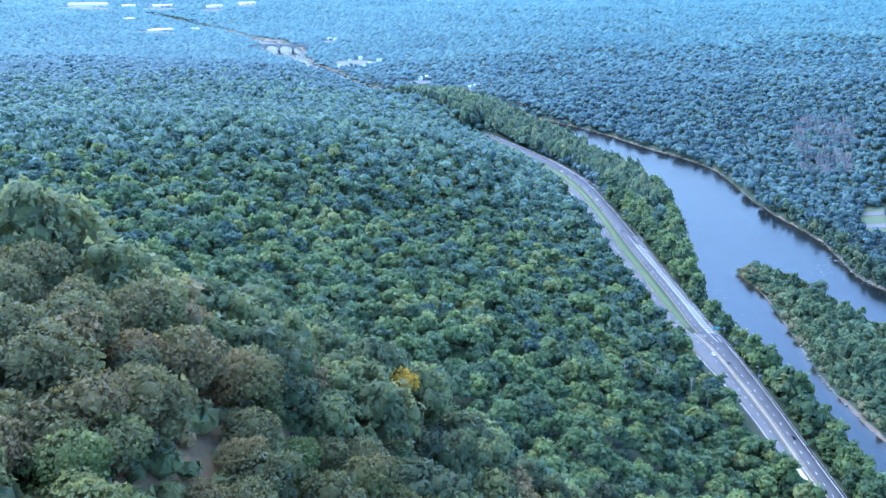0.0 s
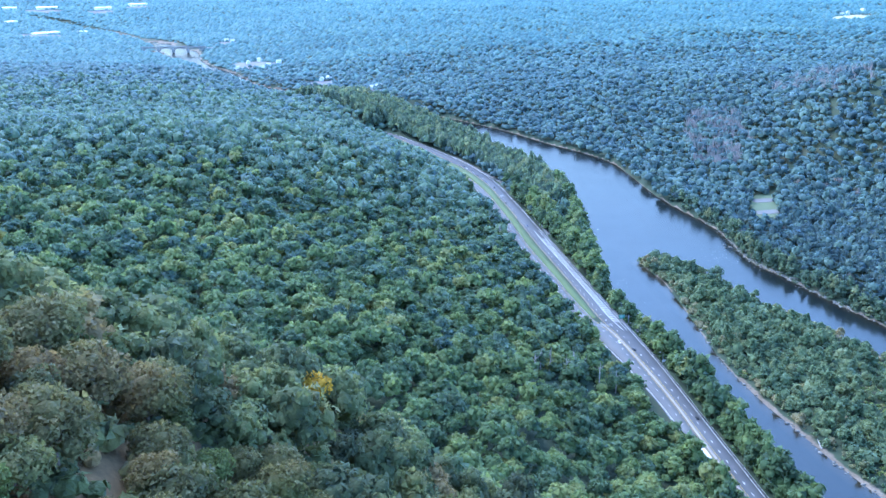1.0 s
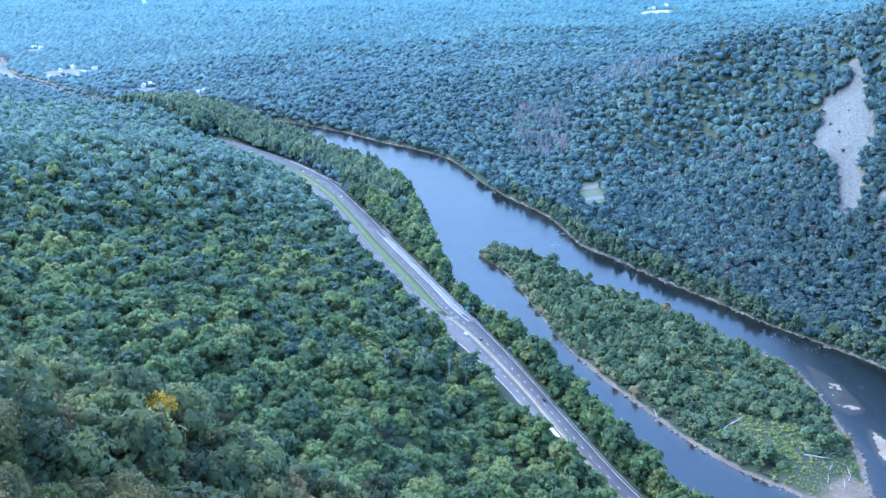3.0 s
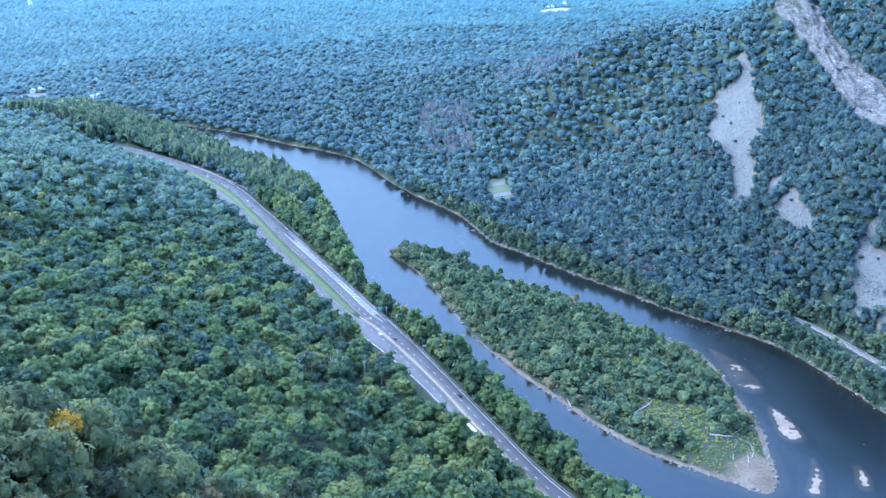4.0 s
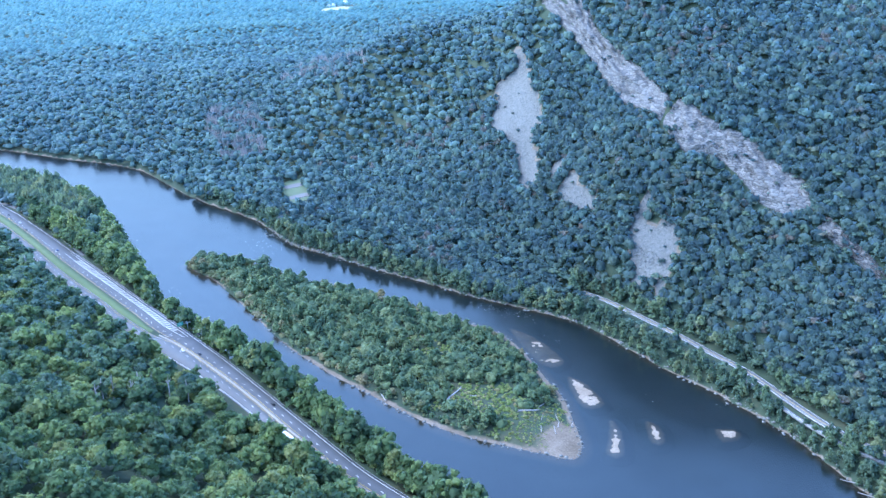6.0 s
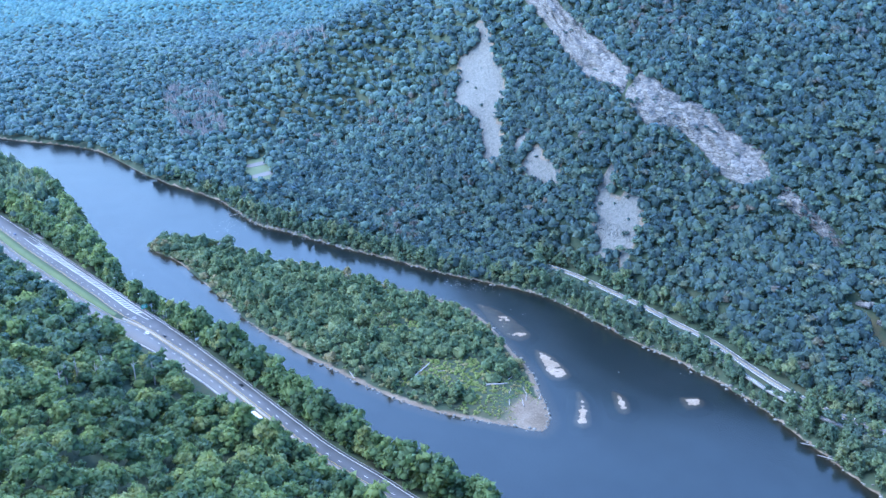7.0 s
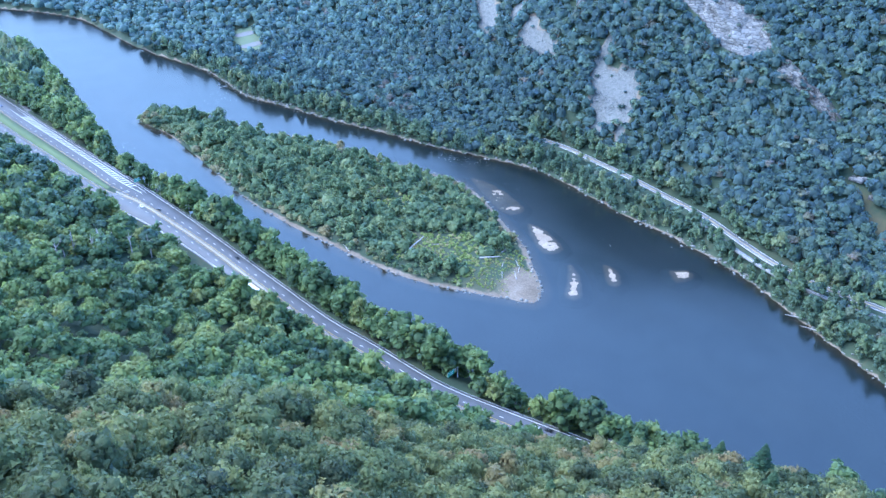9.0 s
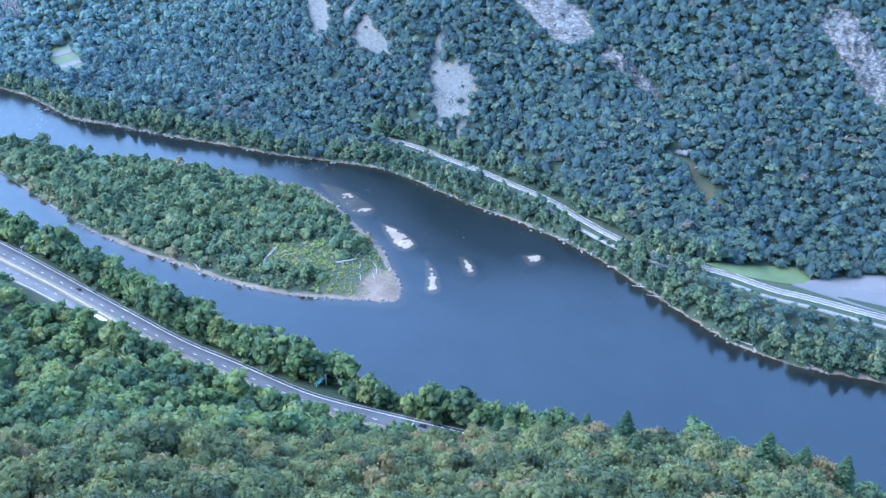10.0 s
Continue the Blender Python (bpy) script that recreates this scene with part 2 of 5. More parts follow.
# open talus fields on the far mountain
SCREES = [[(792, 827), (772, 816), (751, 831), (729, 808), (703, 786), (692, 734), (678, 711), (652, 684), (653, 651), (683, 681), (702, 717), (726, 719), (749, 764), (778, 803)],
          [(793, 852), (795, 834), (786, 823), (785, 842)], [(649, 618), (672, 620), (664, 600), (651, 564), (646, 564), (642, 591)], [(671, 655), (689, 647), (682, 635), (666, 639)],
          [(643, 509), (650, 494), (657, 468), (636, 447), (613, 444), (613, 453), (622, 454), (613, 477)], [(650, 515), (667, 512), (671, 506), (659, 503), (649, 506)]]
# a strip of bare earth on the mountain foot
EARTH = [(642, 240), (630, 244), (604, 192), (612, 184), (626, 206)]
# cliff bands: lower edge and upper edge
CLIFFS = [([(842, 850), (811, 772), (788, 716), (765, 666), (742, 615), (734, 580), (724, 545)], [(864, 850), (838, 762), (809, 714), (789, 655), (777, 608), (762, 575), (750, 553)]),
          ([(722, 545), (708, 502), (716, 473), (709, 436), (697, 405), (696, 380)], [(754, 545), (743, 497), (744, 451), (735, 403), (723, 370), (712, 352)]),
          ([(694, 348), (690, 330), (682, 302), (675, 280)], [(709, 348), (702, 326), (692, 296), (682, 276)]),
          ([(772, 185), (762, 168), (743, 145), (727, 121), (722, 100)], [(800, 185), (792, 150), (772, 128), (750, 105), (742, 90)]),
          ([(820, 275), (800, 250), (790, 225)], [(835, 270), (818, 243), (806, 218)])]

# heights of the bare land away from the river: x, y, z
LAND_W = [(-204, 400, 150), (-500, 980, 125), (-640, 1250, 86), (-1000, 1960, 80), (-1360, 2670, 25), (-78, 443, 120), (-190, 1083, 112), (-260, 1477, 72),
          (-380, 2166, 42), (0, 450, 98), (0, 1100, 78), (0, 1700, 36), (100, 450, 58), (110, 900, 42), (180, 450, 20), (150, 700, 28), (160, 300, 45),
          (-700, 300, 200), (-600, -200, 280), (0, -400, 330), (300, -300, 60), (285, 200, 8), (245, 500, 8), (225, 800, 8), (200, 1100, 8), (100, 1450, 8)]
LAND_N = [(-100, 2000, 3), (-300, 2350, 4), (-480, 2800, 4), (-800, 3500, 5), (-1000, 3750, 5), (600, 1700, 50), (900, 2400, 75), (1300, 3200, 100), (1500, 4500, 125),
          (200, 2400, 35), (300, 3300, 70), (500, 4700, 105), (-500, 4700, 85), (-1500, 4700, 85), (-2200, 4300, 85), (-1800, 3300, 50), (3000, 4000, 160), (-3500, 2500, 90)]
LAND_E = [(360, 1250, 2), (400, 1000, 2), (420, 300, 2), (430, 150, 2), (420, -100, 2), (560, 420, 9), (545, 200, 10), (480, 760, 8), (470, 1000, 8), (440, 1400, 6),
          (320, 1650, 6), (580, 580, 14), (680, 680, 90), (770, 770, 185), (850, 850, 262), (950, 950, 250), (1150, 1150, 170), (823, 1133, 200)]
LAND_M = [(705, 970, 95), (1000, 1400, 120), (850, 1472, 114), (950, 1700, 85), (846, 638, 274), (700, 530, 130), (1000, 750, 400), (700, 370, 105), (900, 480, 265),
          (1100, 585, 400), (600, 160, 14), (750, 200, 125), (950, 255, 270), (1200, 320, 410), (620, 55, 12), (780, 65, 125), (980, 80, 265), (1300, 100, 430),
          (650, -250, 20), (850, -250, 150), (1200, -250, 400), (1700, 500, 450), (1800, 1400, 220), (560, 900, 22), (520, 1200, 14)]
land = np.array(LAND_W + LAND_N + LAND_E + LAND_M, float)


def kernel(a, b):
    return np.sqrt(((a[:, None] - b[None]) ** 2).sum(2) + 60.0 ** 2)


def fit_land():
    n = len(land)
    xy = land[:, :2]
    a = np.zeros((n + 3, n + 3))
    a[:n, :n] = kernel(xy, xy)
    a[:n, n], a[:n, n + 1:] = 1, xy / 1000
    a[n:, :n] = a[:n, n:].T
    return np.linalg.solve(a, np.concatenate([land[:, 2], np.zeros(3)]))


land_w = fit_land()


def inside(p, poly):
    """Which points lie in the polygon, and their distance to its outline."""
    x, y = p[:, 0], p[:, 1]
    hit = np.zeros(len(p), bool)
    near = np.full(len(p), 1e9)
    for (ax, ay), (bx, by) in zip(poly, np.roll(poly, -1, 0)):
        if ay != by:
            hit ^= ((ay > y) != (by > y)) & (x < (bx - ax) * (y - ay) / (by - ay) + ax)
        dx, dy = bx - ax, by - ay
        t = np.clip(((x - ax) * dx + (y - ay) * dy) / max(dx * dx + dy * dy, 1e-9), 0, 1)
        near = np.minimum(near, (x - ax - t * dx) ** 2 + (y - ay - t * dy) ** 2)
    return hit, np.sqrt(near)


def off_line(p, line):
    near = np.full(len(p), 1e9)
    x, y = p[:, 0], p[:, 1]
    for (ax, ay), (bx, by) in zip(line[:-1], line[1:]):
        dx, dy = bx - ax, by - ay
        t = np.clip(((x - ax) * dx + (y - ay) * dy) / max(dx * dx + dy * dy, 1e-9), 0, 1)
        near = np.minimum(near, (x - ax - t * dx) ** 2 + (y - ay - t * dy) ** 2)
    return np.sqrt(near)


# the near spur: bearing, distance of its crest, height of its crest
SPUR = np.array([(-180, 120, 318), (-60, 115, 312), (-27, 116, 292), (-15, 126, 278), (-3, 156, 246), (5, 168, 214), (27, 195, 168), (40, 230, 118),
                 (51, 300, 50), (56, 285, 66), (62, 255, 98), (75, 235, 123), (95, 235, 131), (180, 120, 318)], float)


def smooth01(v):
    v = np.clip(v, 0, 1)
    return v * v * (3 - 2 * v)


def wavy(p, size, seed=0.0):
    """Cheap rolling noise in -1..1."""
    x, y = p[:, 0] / size + seed, p[:, 1] / size - seed
    return (np.sin(x * 1.7 + 1.3 * np.sin(y * 1.1)) + np.sin(y * 1.9 + 1.7 * np.sin(x * 0.9 + 2)) + np.sin((x + y) * 2.7 + 1)) / 3


def height(p):
    """Ground height at plan points (n, 2)."""
    p = np.asarray(p, float)
    z = np.empty(len(p))
    for i in range(0, len(p), 40000):
        q = p[i:i + 40000]
        z[i:i + 40000] = kernel(q, land[:, :2]) @ land_w[:-3] + land_w[-3] + (q / 1000) @ land_w[-2:]
    z = np.maximum(z + 5 * wavy(p, 90) * smooth01((z - 15) / 60) + 9 * wavy(p, 260, 3) * smooth01((z - 15) / 60), 4)
    r, az = np.hypot(p[:, 0], p[:, 1]), np.degrees(np.arctan2(p[:, 0], p[:, 1]))
    rc, zc = np.interp(az, SPUR[:, 0], SPUR[:, 1]), np.interp(az, SPUR[:, 0], SPUR[:, 2])
    zf = np.maximum(272, zc)
    spur = np.where(r < rc, zc + (zf - zc) * (1 - r / rc), zc - 0.84 * (r - rc))
    spur = spur + 2.5 * wavy(p, 22) * smooth01((spur - 10) / 30)
    z = np.maximum(z, spur)
    d = off_line(p, motorway)
    z = 8 + (z - 8) * smooth01((d - 20) / 26)
    d = off_line(p, east_road)
    z = 10 + (z - 10) * smooth01((d - 8) / 26)
    hit, d = inside(p, river_poly)
    free = smooth01((d - 5) / 22)
    z = np.where(hit, -0.3 - np.minimum(3.0, d * 0.10), z * free + np.minimum(z, 0.1 + d * 0.42) * (1 - free))
    hit, d = inside(p, island_poly)
    z = np.where(hit, np.maximum(z, 0.05 + np.minimum(2.6, d * 0.09) + 0.25 * wavy(p, 9) * smooth01(d / 12)), np.where(d < 12, np.maximum(z, -d * 0.12), z))
    return z


def put(name, verts, faces, mat, parent=None, smooth=False, tint=None, normals=None):
    """A mesh object from arrays; faces is (n, 3) or (n, 4)."""
    verts, faces = np.asarray(verts, np.float32), np.asarray(faces, np.int32)
    me = bpy.data.meshes.new(name)
    n, k = faces.shape
    me.vertices.add(len(verts))
    me.vertices.foreach_set("co", verts.ravel())
    me.loops.add(n * k)
    me.loops.foreach_set("vertex_index", faces.ravel())
    me.polygons.add(n)
    me.polygons.foreach_set("loop_start", np.arange(0, n * k, k, dtype=np.int32))
    if smooth:
        me.polygons.foreach_set("use_smooth", np.ones(n, bool))
    if tint is not None:
        me.attributes.new("tint", "FLOAT", "POINT").data.foreach_set("value", np.asarray(tint, np.float32))
    me.update(calc_edges=True)
    if normals is not None:
        me.attributes.new("custom_normal", "FLOAT_VECTOR", "POINT").data.foreach_set("vector", np.asarray(normals, np.float32).ravel())
    for mm in mat if isinstance(mat, (list, tuple)) else [mat]:
        me.materials.append(mm)
    ob = new(name, me)
    ob.parent = parent
    return ob


def part(name, bm, mat, parent=None, label=""):
    me = bpy.data.meshes.new(name)
    bm.to_mesh(me)
    bm.free()
    me.materials.append(mat)
    ob = new(name, me)
    ob.parent = parent
    return tagged(ob, label) if label else ob


# ---- the ground, one sheet to the horizon ----
def steps(*spans):
    out = [spans[0][0]]
    for a, b, s in spans:
        out += list(np.linspace(a, b, max(1, round((b - a) / s)) + 1)[1:])
    return np.array(out)


gx = steps((-9000, -2500, 500), (-2500, -500, 60), (-500, -150, 14), (-150, 180, 9), (180, 620, 5), (620, 1150, 11), (1150, 2500, 60), (2500, 9000, 500))
gy = steps((-6000, -600, 500), (-600, -100, 25), (-100, 0, 8), (0, 600, 5), (600, 900, 8), (900, 1750, 14), (1750, 2600, 25), (2600, 5200, 60), (5200, 12000, 600))
GX, GY = np.meshgrid(gx, gy)
plan = np.column_stack([GX.ravel(), GY.ravel()])
gz = height(plan)
idx = np.arange(len(plan)).reshape(GX.shape)
quads = np.stack([idx[:-1, :-1], idx[:-1, 1:], idx[1:, 1:], idx[1:, :-1]], -1).reshape(-1, 4)


def ground_material(name="ground", pale=1.0):
    m, nt, b = material(name, 0.9, 0.2)
    z = nt.nodes.new("ShaderNodeSeparateXYZ")
    nt.links.new(position(nt), z.inputs[0])
    a = nt.nodes.new("ShaderNodeAttribute")
    a.attribute_name = "tint"            # -1 dry litter, 0 woodland floor, 1 gravel shore, 3 grey scree
    wood = ramp(nt, calc(nt, "ADD", calc(nt, "MULTIPLY", noise_at(nt, 0.015), 0.6), calc(nt, "MULTIPLY", noise_at(nt, 0.3), 0.4)),
                [(0.3, (0.026, 0.040, 0.024)), (0.5, (0.036, 0.052, 0.030)), (0.62, (0.054, 0.058, 0.032)), (0.74, (0.078, 0.064, 0.046))])
    pebble = ramp(nt, calc(nt, "ADD", calc(nt, "MULTIPLY", noise_at(nt, 0.05), 0.5), calc(nt, "MULTIPLY", noise_at(nt, 0.8), 0.5)),
                  [(v, tuple(c * pale for c in col_)) for v, col_ in ((0.3, (0.080, 0.062, 0.042)), (0.5, (0.155, 0.122, 0.088)), (0.7, (0.24, 0.200, 0.155)))])
    # Deep silt bed; its blue stands in for light scattered in murky water.
    silt_murk = ramp(nt, noise_at(nt, 0.02), [(0.3, (0.028, 0.046, 0.060)), (0.7, (0.050, 0.072, 0.090))])
    f = node(nt, "ShaderNodeMapRange", From_Min=0.4, From_Max=0.6)
    nt.links.new(calc(nt, "ADD", a.outputs["Fac"], calc(nt, "MULTIPLY", calc(nt, "SUBTRACT", noise_at(nt, 0.12), 0.5), 0.8)), f.inputs["Value"])
    col = blend(nt, f.outputs[0], wood, pebble)
    stone = node(nt, "ShaderNodeTexVoronoi", Scale=0.55)
    nt.links.new(position(nt), stone.inputs["Vector"])
    grey = ramp(nt, calc(nt, "ADD", calc(nt, "MULTIPLY", stone.outputs["Color"], 0.5), calc(nt, "MULTIPLY", noise_at(nt, 0.03), 0.5)),
                [(0.25, (0.070, 0.070, 0.062)), (0.5, (0.108, 0.107, 0.095)), (0.75, (0.142, 0.140, 0.125))])
    g2 = node(nt, "ShaderNodeMapRange", From_Min=1.15, From_Max=1.4)
    nt.links.new(a.outputs["Fac"], g2.inputs["Value"])
    litter = ramp(nt, calc(nt, "ADD", calc(nt, "MULTIPLY", noise_at(nt, 0.12), 0.5), calc(nt, "MULTIPLY", noise_at(nt, 1.5), 0.5)),
                  [(0.3, (0.060, 0.044, 0.024)), (0.5, (0.105, 0.074, 0.036)), (0.7, (0.150, 0.104, 0.054))])
    g3 = node(nt, "ShaderNodeMapRange", From_Min=-0.2, From_Max=-0.8)
    nt.links.new(a.outputs["Fac"], g3.inputs["Value"])
    col = blend(nt, g3.outputs[0], col, litter)
    col = blend(nt, g2.outputs[0], col, grey)
    d = node(nt, "ShaderNodeMapRange", From_Min=-1.1, From_Max=-0.15)
    nt.links.new(z.outputs[2], d.inputs["Value"])
    col = blend(nt, d.outputs[0], silt_murk, col)
    nt.links.new(col, b.inputs["Base Color"])
    bump(nt, b, noise_at(nt, 0.5), 0.5, 0.3)
    return m


hit_r, d_r = inside(plan, river_poly)
hit_i, d_i = inside(plan, island_poly)
shore = np.clip(1.0 - np.where(hit_r, 0, d_r) / 1.0, 0, 1)
shore = np.where(hit_r & hit_i, np.clip(1.0 - d_i / np.where(plan[:, 1] < 590, 8.0, 0.2), 0, 1), shore)
tip = np.hypot(plan[:, 0] - 395, plan[:, 1] - 352)
shore = np.where(hit_i, np.maximum(shore, np.clip(1.15 - tip / 34, 0, 1)), shore)
for poly in SCREES:
    hit_s, d_s = inside(plan, np.array(poly, float))
    hit_s |= inside(plan * (1 + 7 / np.maximum(np.linalg.norm(plan, axis=1), 1))[:, None], np.array(poly, float))[0]
    shore = np.where(hit_s, 3.0, shore)
r_p, az_p = np.hypot(plan[:, 0], plan[:, 1]), np.degrees(np.arctan2(plan[:, 0], plan[:, 1]))
shore = np.where((shore <= 0) & (r_p < np.interp(az_p, SPUR[:, 0], SPUR[:, 1]) + 30), -1.0, shore)
shore = np.where(inside(plan, np.array(EARTH, float))[0], -0.42, shore)
m_ground = ground_material(pale=0.88)
ground = put("ground", np.column_stack([plan, gz]), quads, m_ground, smooth=True, tint=shore)
tagged(ground, "wooded valley floor and mountain slopes with brown leaf litter", "ground", kind="structure")

# ---- the river surface ----
wx, wy = steps((-1500, 200, 100), (200, 620, 30), (620, 900, 70)), steps((-600, 0, 60), (0, 900, 30), (900, 4200, 100))
WX, WY = np.meshgrid(wx, wy)
wi = np.arange(WX.size).reshape(WX.shape)
water = put("water", np.column_stack([WX.ravel(), WY.ravel(), np.zeros(WX.size)]),
            np.stack([wi[:-1, :-1], wi[:-1, 1:], wi[1:, 1:], wi[1:, :-1]], -1).reshape(-1, 4), m_water, smooth=True)
tagged(water, "broad blue river reflecting the hazy sky", "river", kind="structure")
water.visible_shadow = False


# ---- roads ----
def ribbon(name, left, right, z, mat, parent=None, depth=0.5):
    """A strip between two lines of plan points, with sides."""
    left, right = np.asarray(left), np.asarray(right)
    n = min(len(left), len(right))
    left, right = left[:n], right[:n]
    zz = np.full((n, 1), z)
    v = np.vstack([np.hstack([left, zz]), np.hstack([right, zz]), np.hstack([left, zz - depth]), np.hstack([right, zz - depth])])
    i = np.arange(n - 1)
    f = [np.stack([i, i + 1, i + 1 + n, i + n], -1), np.stack([i + 2 * n, i + 1 + 2 * n, i + 1, i], -1), np.stack([i + n, i + n + 1, i + 3 * n + 1, i + 3 * n], -1)]
    return put(name, v, np.vstack(f), mat, parent)


def even(line, n):
    """The same line with n points at even steps."""
    line = np.asarray(line)
    s = np.concatenate([[0], np.cumsum(np.linalg.norm(np.diff(line, axis=0), axis=1))])
    t = np.linspace(0, s[-1], n)
    return np.column_stack([np.interp(t, s, line[:, 0]), np.interp(t, s, line[:, 1])])


def matched(a, b, step=4.0):
    """Two rails, kept abreast of one another along the motorway."""
    ref = np.array(RIVER_L, float)
    u = np.concatenate([[0], np.cumsum(np.linalg.norm(np.diff(ref, axis=0), axis=1))])
    t = np.linspace(0, u[-1], int(u[-1] / step))
    a, b = np.array(a, float), np.array(b, float)

    def cubic(p):
        m = np.gradient(p, u, axis=0)
        k = np.clip(np.searchsorted(u, t, side="right") - 1, 0, len(u) - 2)
        h = (u[k + 1] - u[k])
        s = ((t - u[k]) / h)[:, None]
        h = h[:, None]
        return (2 * s ** 3 - 3 * s ** 2 + 1) * p[k] + (s ** 3 - 2 * s ** 2 + s) * h * m[k] + (-2 * s ** 3 + 3 * s ** 2) * p[k + 1] + (s ** 3 - s ** 2) * h * m[k + 1]
    return cubic(a), cubic(b)


riv_l, riv_r = matched(RIVER_L, RIVER_R)
hil_l, hil_r = matched(HILL_L, HILL_R)
road_river = tagged(ribbon("road", riv_l, riv_r, 8.15, m_asphalt), "dark asphalt motorway carriageway beside the river", "road", kind="structure")
road_hill = tagged(ribbon("road", hil_l, hil_r, 8.15, m_pale), "pale worn asphalt motorway carriageway under the wooded hill", "road", kind="structure")


# ---- rock: cliffs and talus ----
def rock_material():
    """Bedded quartzite: pale blocks parted by dark cracks, stained pink and brown."""
    m, nt, b = material("quartzite", 0.85, 0.25)
    turn_ = node(nt, "ShaderNodeMapping", Rotation=(0.5, 0.35, 0.3), Scale=(0.08, 0.18, 0.46))
    nt.links.new(position(nt), turn_.inputs["Vector"])
    cell = node(nt, "ShaderNodeTexVoronoi", Scale=1.0)
    crack = node(nt, "ShaderNodeTexVoronoi", Scale=1.0)
    crack.feature = "DISTANCE_TO_EDGE"
    for v in (cell, crack):
        nt.links.new(turn_.outputs[0], v.inputs["Vector"])
    f = calc(nt, "ADD", calc(nt, "MULTIPLY", cell.outputs["Color"], 0.45), calc(nt, "MULTIPLY", noise_at(nt, 0.06), 0.6))
    col = ramp(nt, f, [(0.25, (0.070, 0.069, 0.064)), (0.45, (0.110, 0.107, 0.099)), (0.62, (0.148, 0.143, 0.132)), (0.85, (0.200, 0.190, 0.172))])
    dark = ramp(nt, crack.outputs["Distance"], [(0.0, (0.25, 0.24, 0.25)), (0.07, (1, 1, 1))])
    nt.links.new(blend(nt, 1.0, col, dark, "MULTIPLY"), b.inputs["Base Color"])
    bump(nt, b, calc(nt, "ADD", crack.outputs["Distance"], calc(nt, "MULTIPLY", noise_at(nt, 0.5), 0.5)), 1.0, 1.5)
    return m


m_rock = rock_material()
m_boulder = surface("grey_boulders", [(0.3, (0.115, 0.113, 0.100)), (0.6, (0.150, 0.148, 0.132)), (0.8, (0.190, 0.186, 0.166))], 0.15, 0.8)
rng = np.random.default_rng(7)


def hashed(i, j, k=0):
    return np.mod(np.sin(i * 127.1 + j * 311.7 + k * 74.7) * 43758.5453, 1.0)


def cliff(low, high, seed, proud=7.0):
    """A band of bedded rock: courses step out and in, broken into blocks along each bed."""
    a, b = even(spline(low), 150), even(spline(high), 150)
    rows = 36
    t = np.linspace(0, 1, rows)[None, :, None]
    p = a[:, None] * (1 - t) + b[:, None] * t
    flat = p.reshape(-1, 2)
    z = height(flat).reshape(150, rows)
    u, v = np.meshgrid(np.arange(150), np.arange(rows), indexing="ij")
    bed = np.floor(v * 0.2 + u * 0.05 + 0.5 * hashed(np.floor(u / 17.0), 1, seed))
    block = np.floor(u * 0.11 + v * 0.04 + 3 * hashed(bed, 0, seed))
    crag = np.floor(u / 11.0 + 0.7 * np.sin(v * 0.5))
    out = proud * (0.15 + 0.4 * hashed(block, bed, seed) + 0.95 * hashed(crag, np.floor(v / 13.0), seed + 5))
    rim = np.sin(np.clip(v / (rows - 1), 0, 1) * math.pi) ** 0.4 * np.sin(np.clip(u / 149, 0, 1) * math.pi) ** 0.25
    ragged = 0.55 + 0.5 * hashed(np.floor(u / 8.0), np.floor(v / 9.0), seed + 9)
    out = out * rim * ragged - 1.2
    d = b - a
    n = d / np.linalg.norm(d, axis=1)[:, None]
    q = np.dstack([p[:, :, 0] - n[:, None, 0] * out * 0.75, p[:, :, 1] - n[:, None, 1] * out * 0.75, z + out * 0.72])
    i = np.arange(150 * rows).reshape(150, rows)
    f = np.stack([i[:-1, :-1], i[1:, :-1], i[1:, 1:], i[:-1, 1:]], -1).reshape(-1, 4)
    return put("cliff", q.reshape(-1, 3), f, m_rock)


for k, (low, high) in enumerate(CLIFFS):
    tagged(cliff(low, high, k, (11, 11, 6, 8, 5)[k]), "pale grey bedded quartzite cliff with ledges on the mountainside", "cliff", group="cliffs on the mountain", kind="structure")


def in_poly(poly, n, r):
    poly = np.array(poly, float)
    p = r.uniform(poly.min(0), poly.max(0), (n * 6, 2))
    return p[inside(p, poly)[0]][:n]


# ---- woods ----
ICO = {}


def ico(level=1):
    if level not in ICO:
        bm = bmesh.new()
        bmesh.ops.create_icosphere(bm, subdivisions=level, radius=1)
        bm.verts.ensure_lookup_table()
        ICO[level] = (np.array([v.co for v in bm.verts]), np.array([[v.index for v in f.verts] for f in bm.faces]))
        bm.free()
    return ICO[level]


def unit(v):
    return v / np.linalg.norm(v, axis=-1, keepdims=True)


def lobes_of(r, wide, tall, count, low=0.38, tops=0):
    """Centres and radii of the lumps of a crown that stands on z = 0 .. tall."""
    out = [(0, 0, tall * 0.6, wide * 0.58)]
    for i in range(count):
        a = 2 * math.pi * (i + r.uniform(-0.3, 0.3)) / count
        d = wide * r.uniform(0.42, 0.72)
        out.append((d * math.cos(a), d * math.sin(a), tall * r.uniform(low, 0.68), wide * r.uniform(0.28, 0.46)))
    for i in range(tops):
        a = 2 * math.pi * (i + r.uniform(-0.35, 0.35)) / tops
        d = wide * r.uniform(0.12, 0.42)
        out.append((d * math.cos(a), d * math.sin(a), tall * r.uniform(0.7, 0.86), wide * r.uniform(0.24, 0.38)))
    return np.array(out)


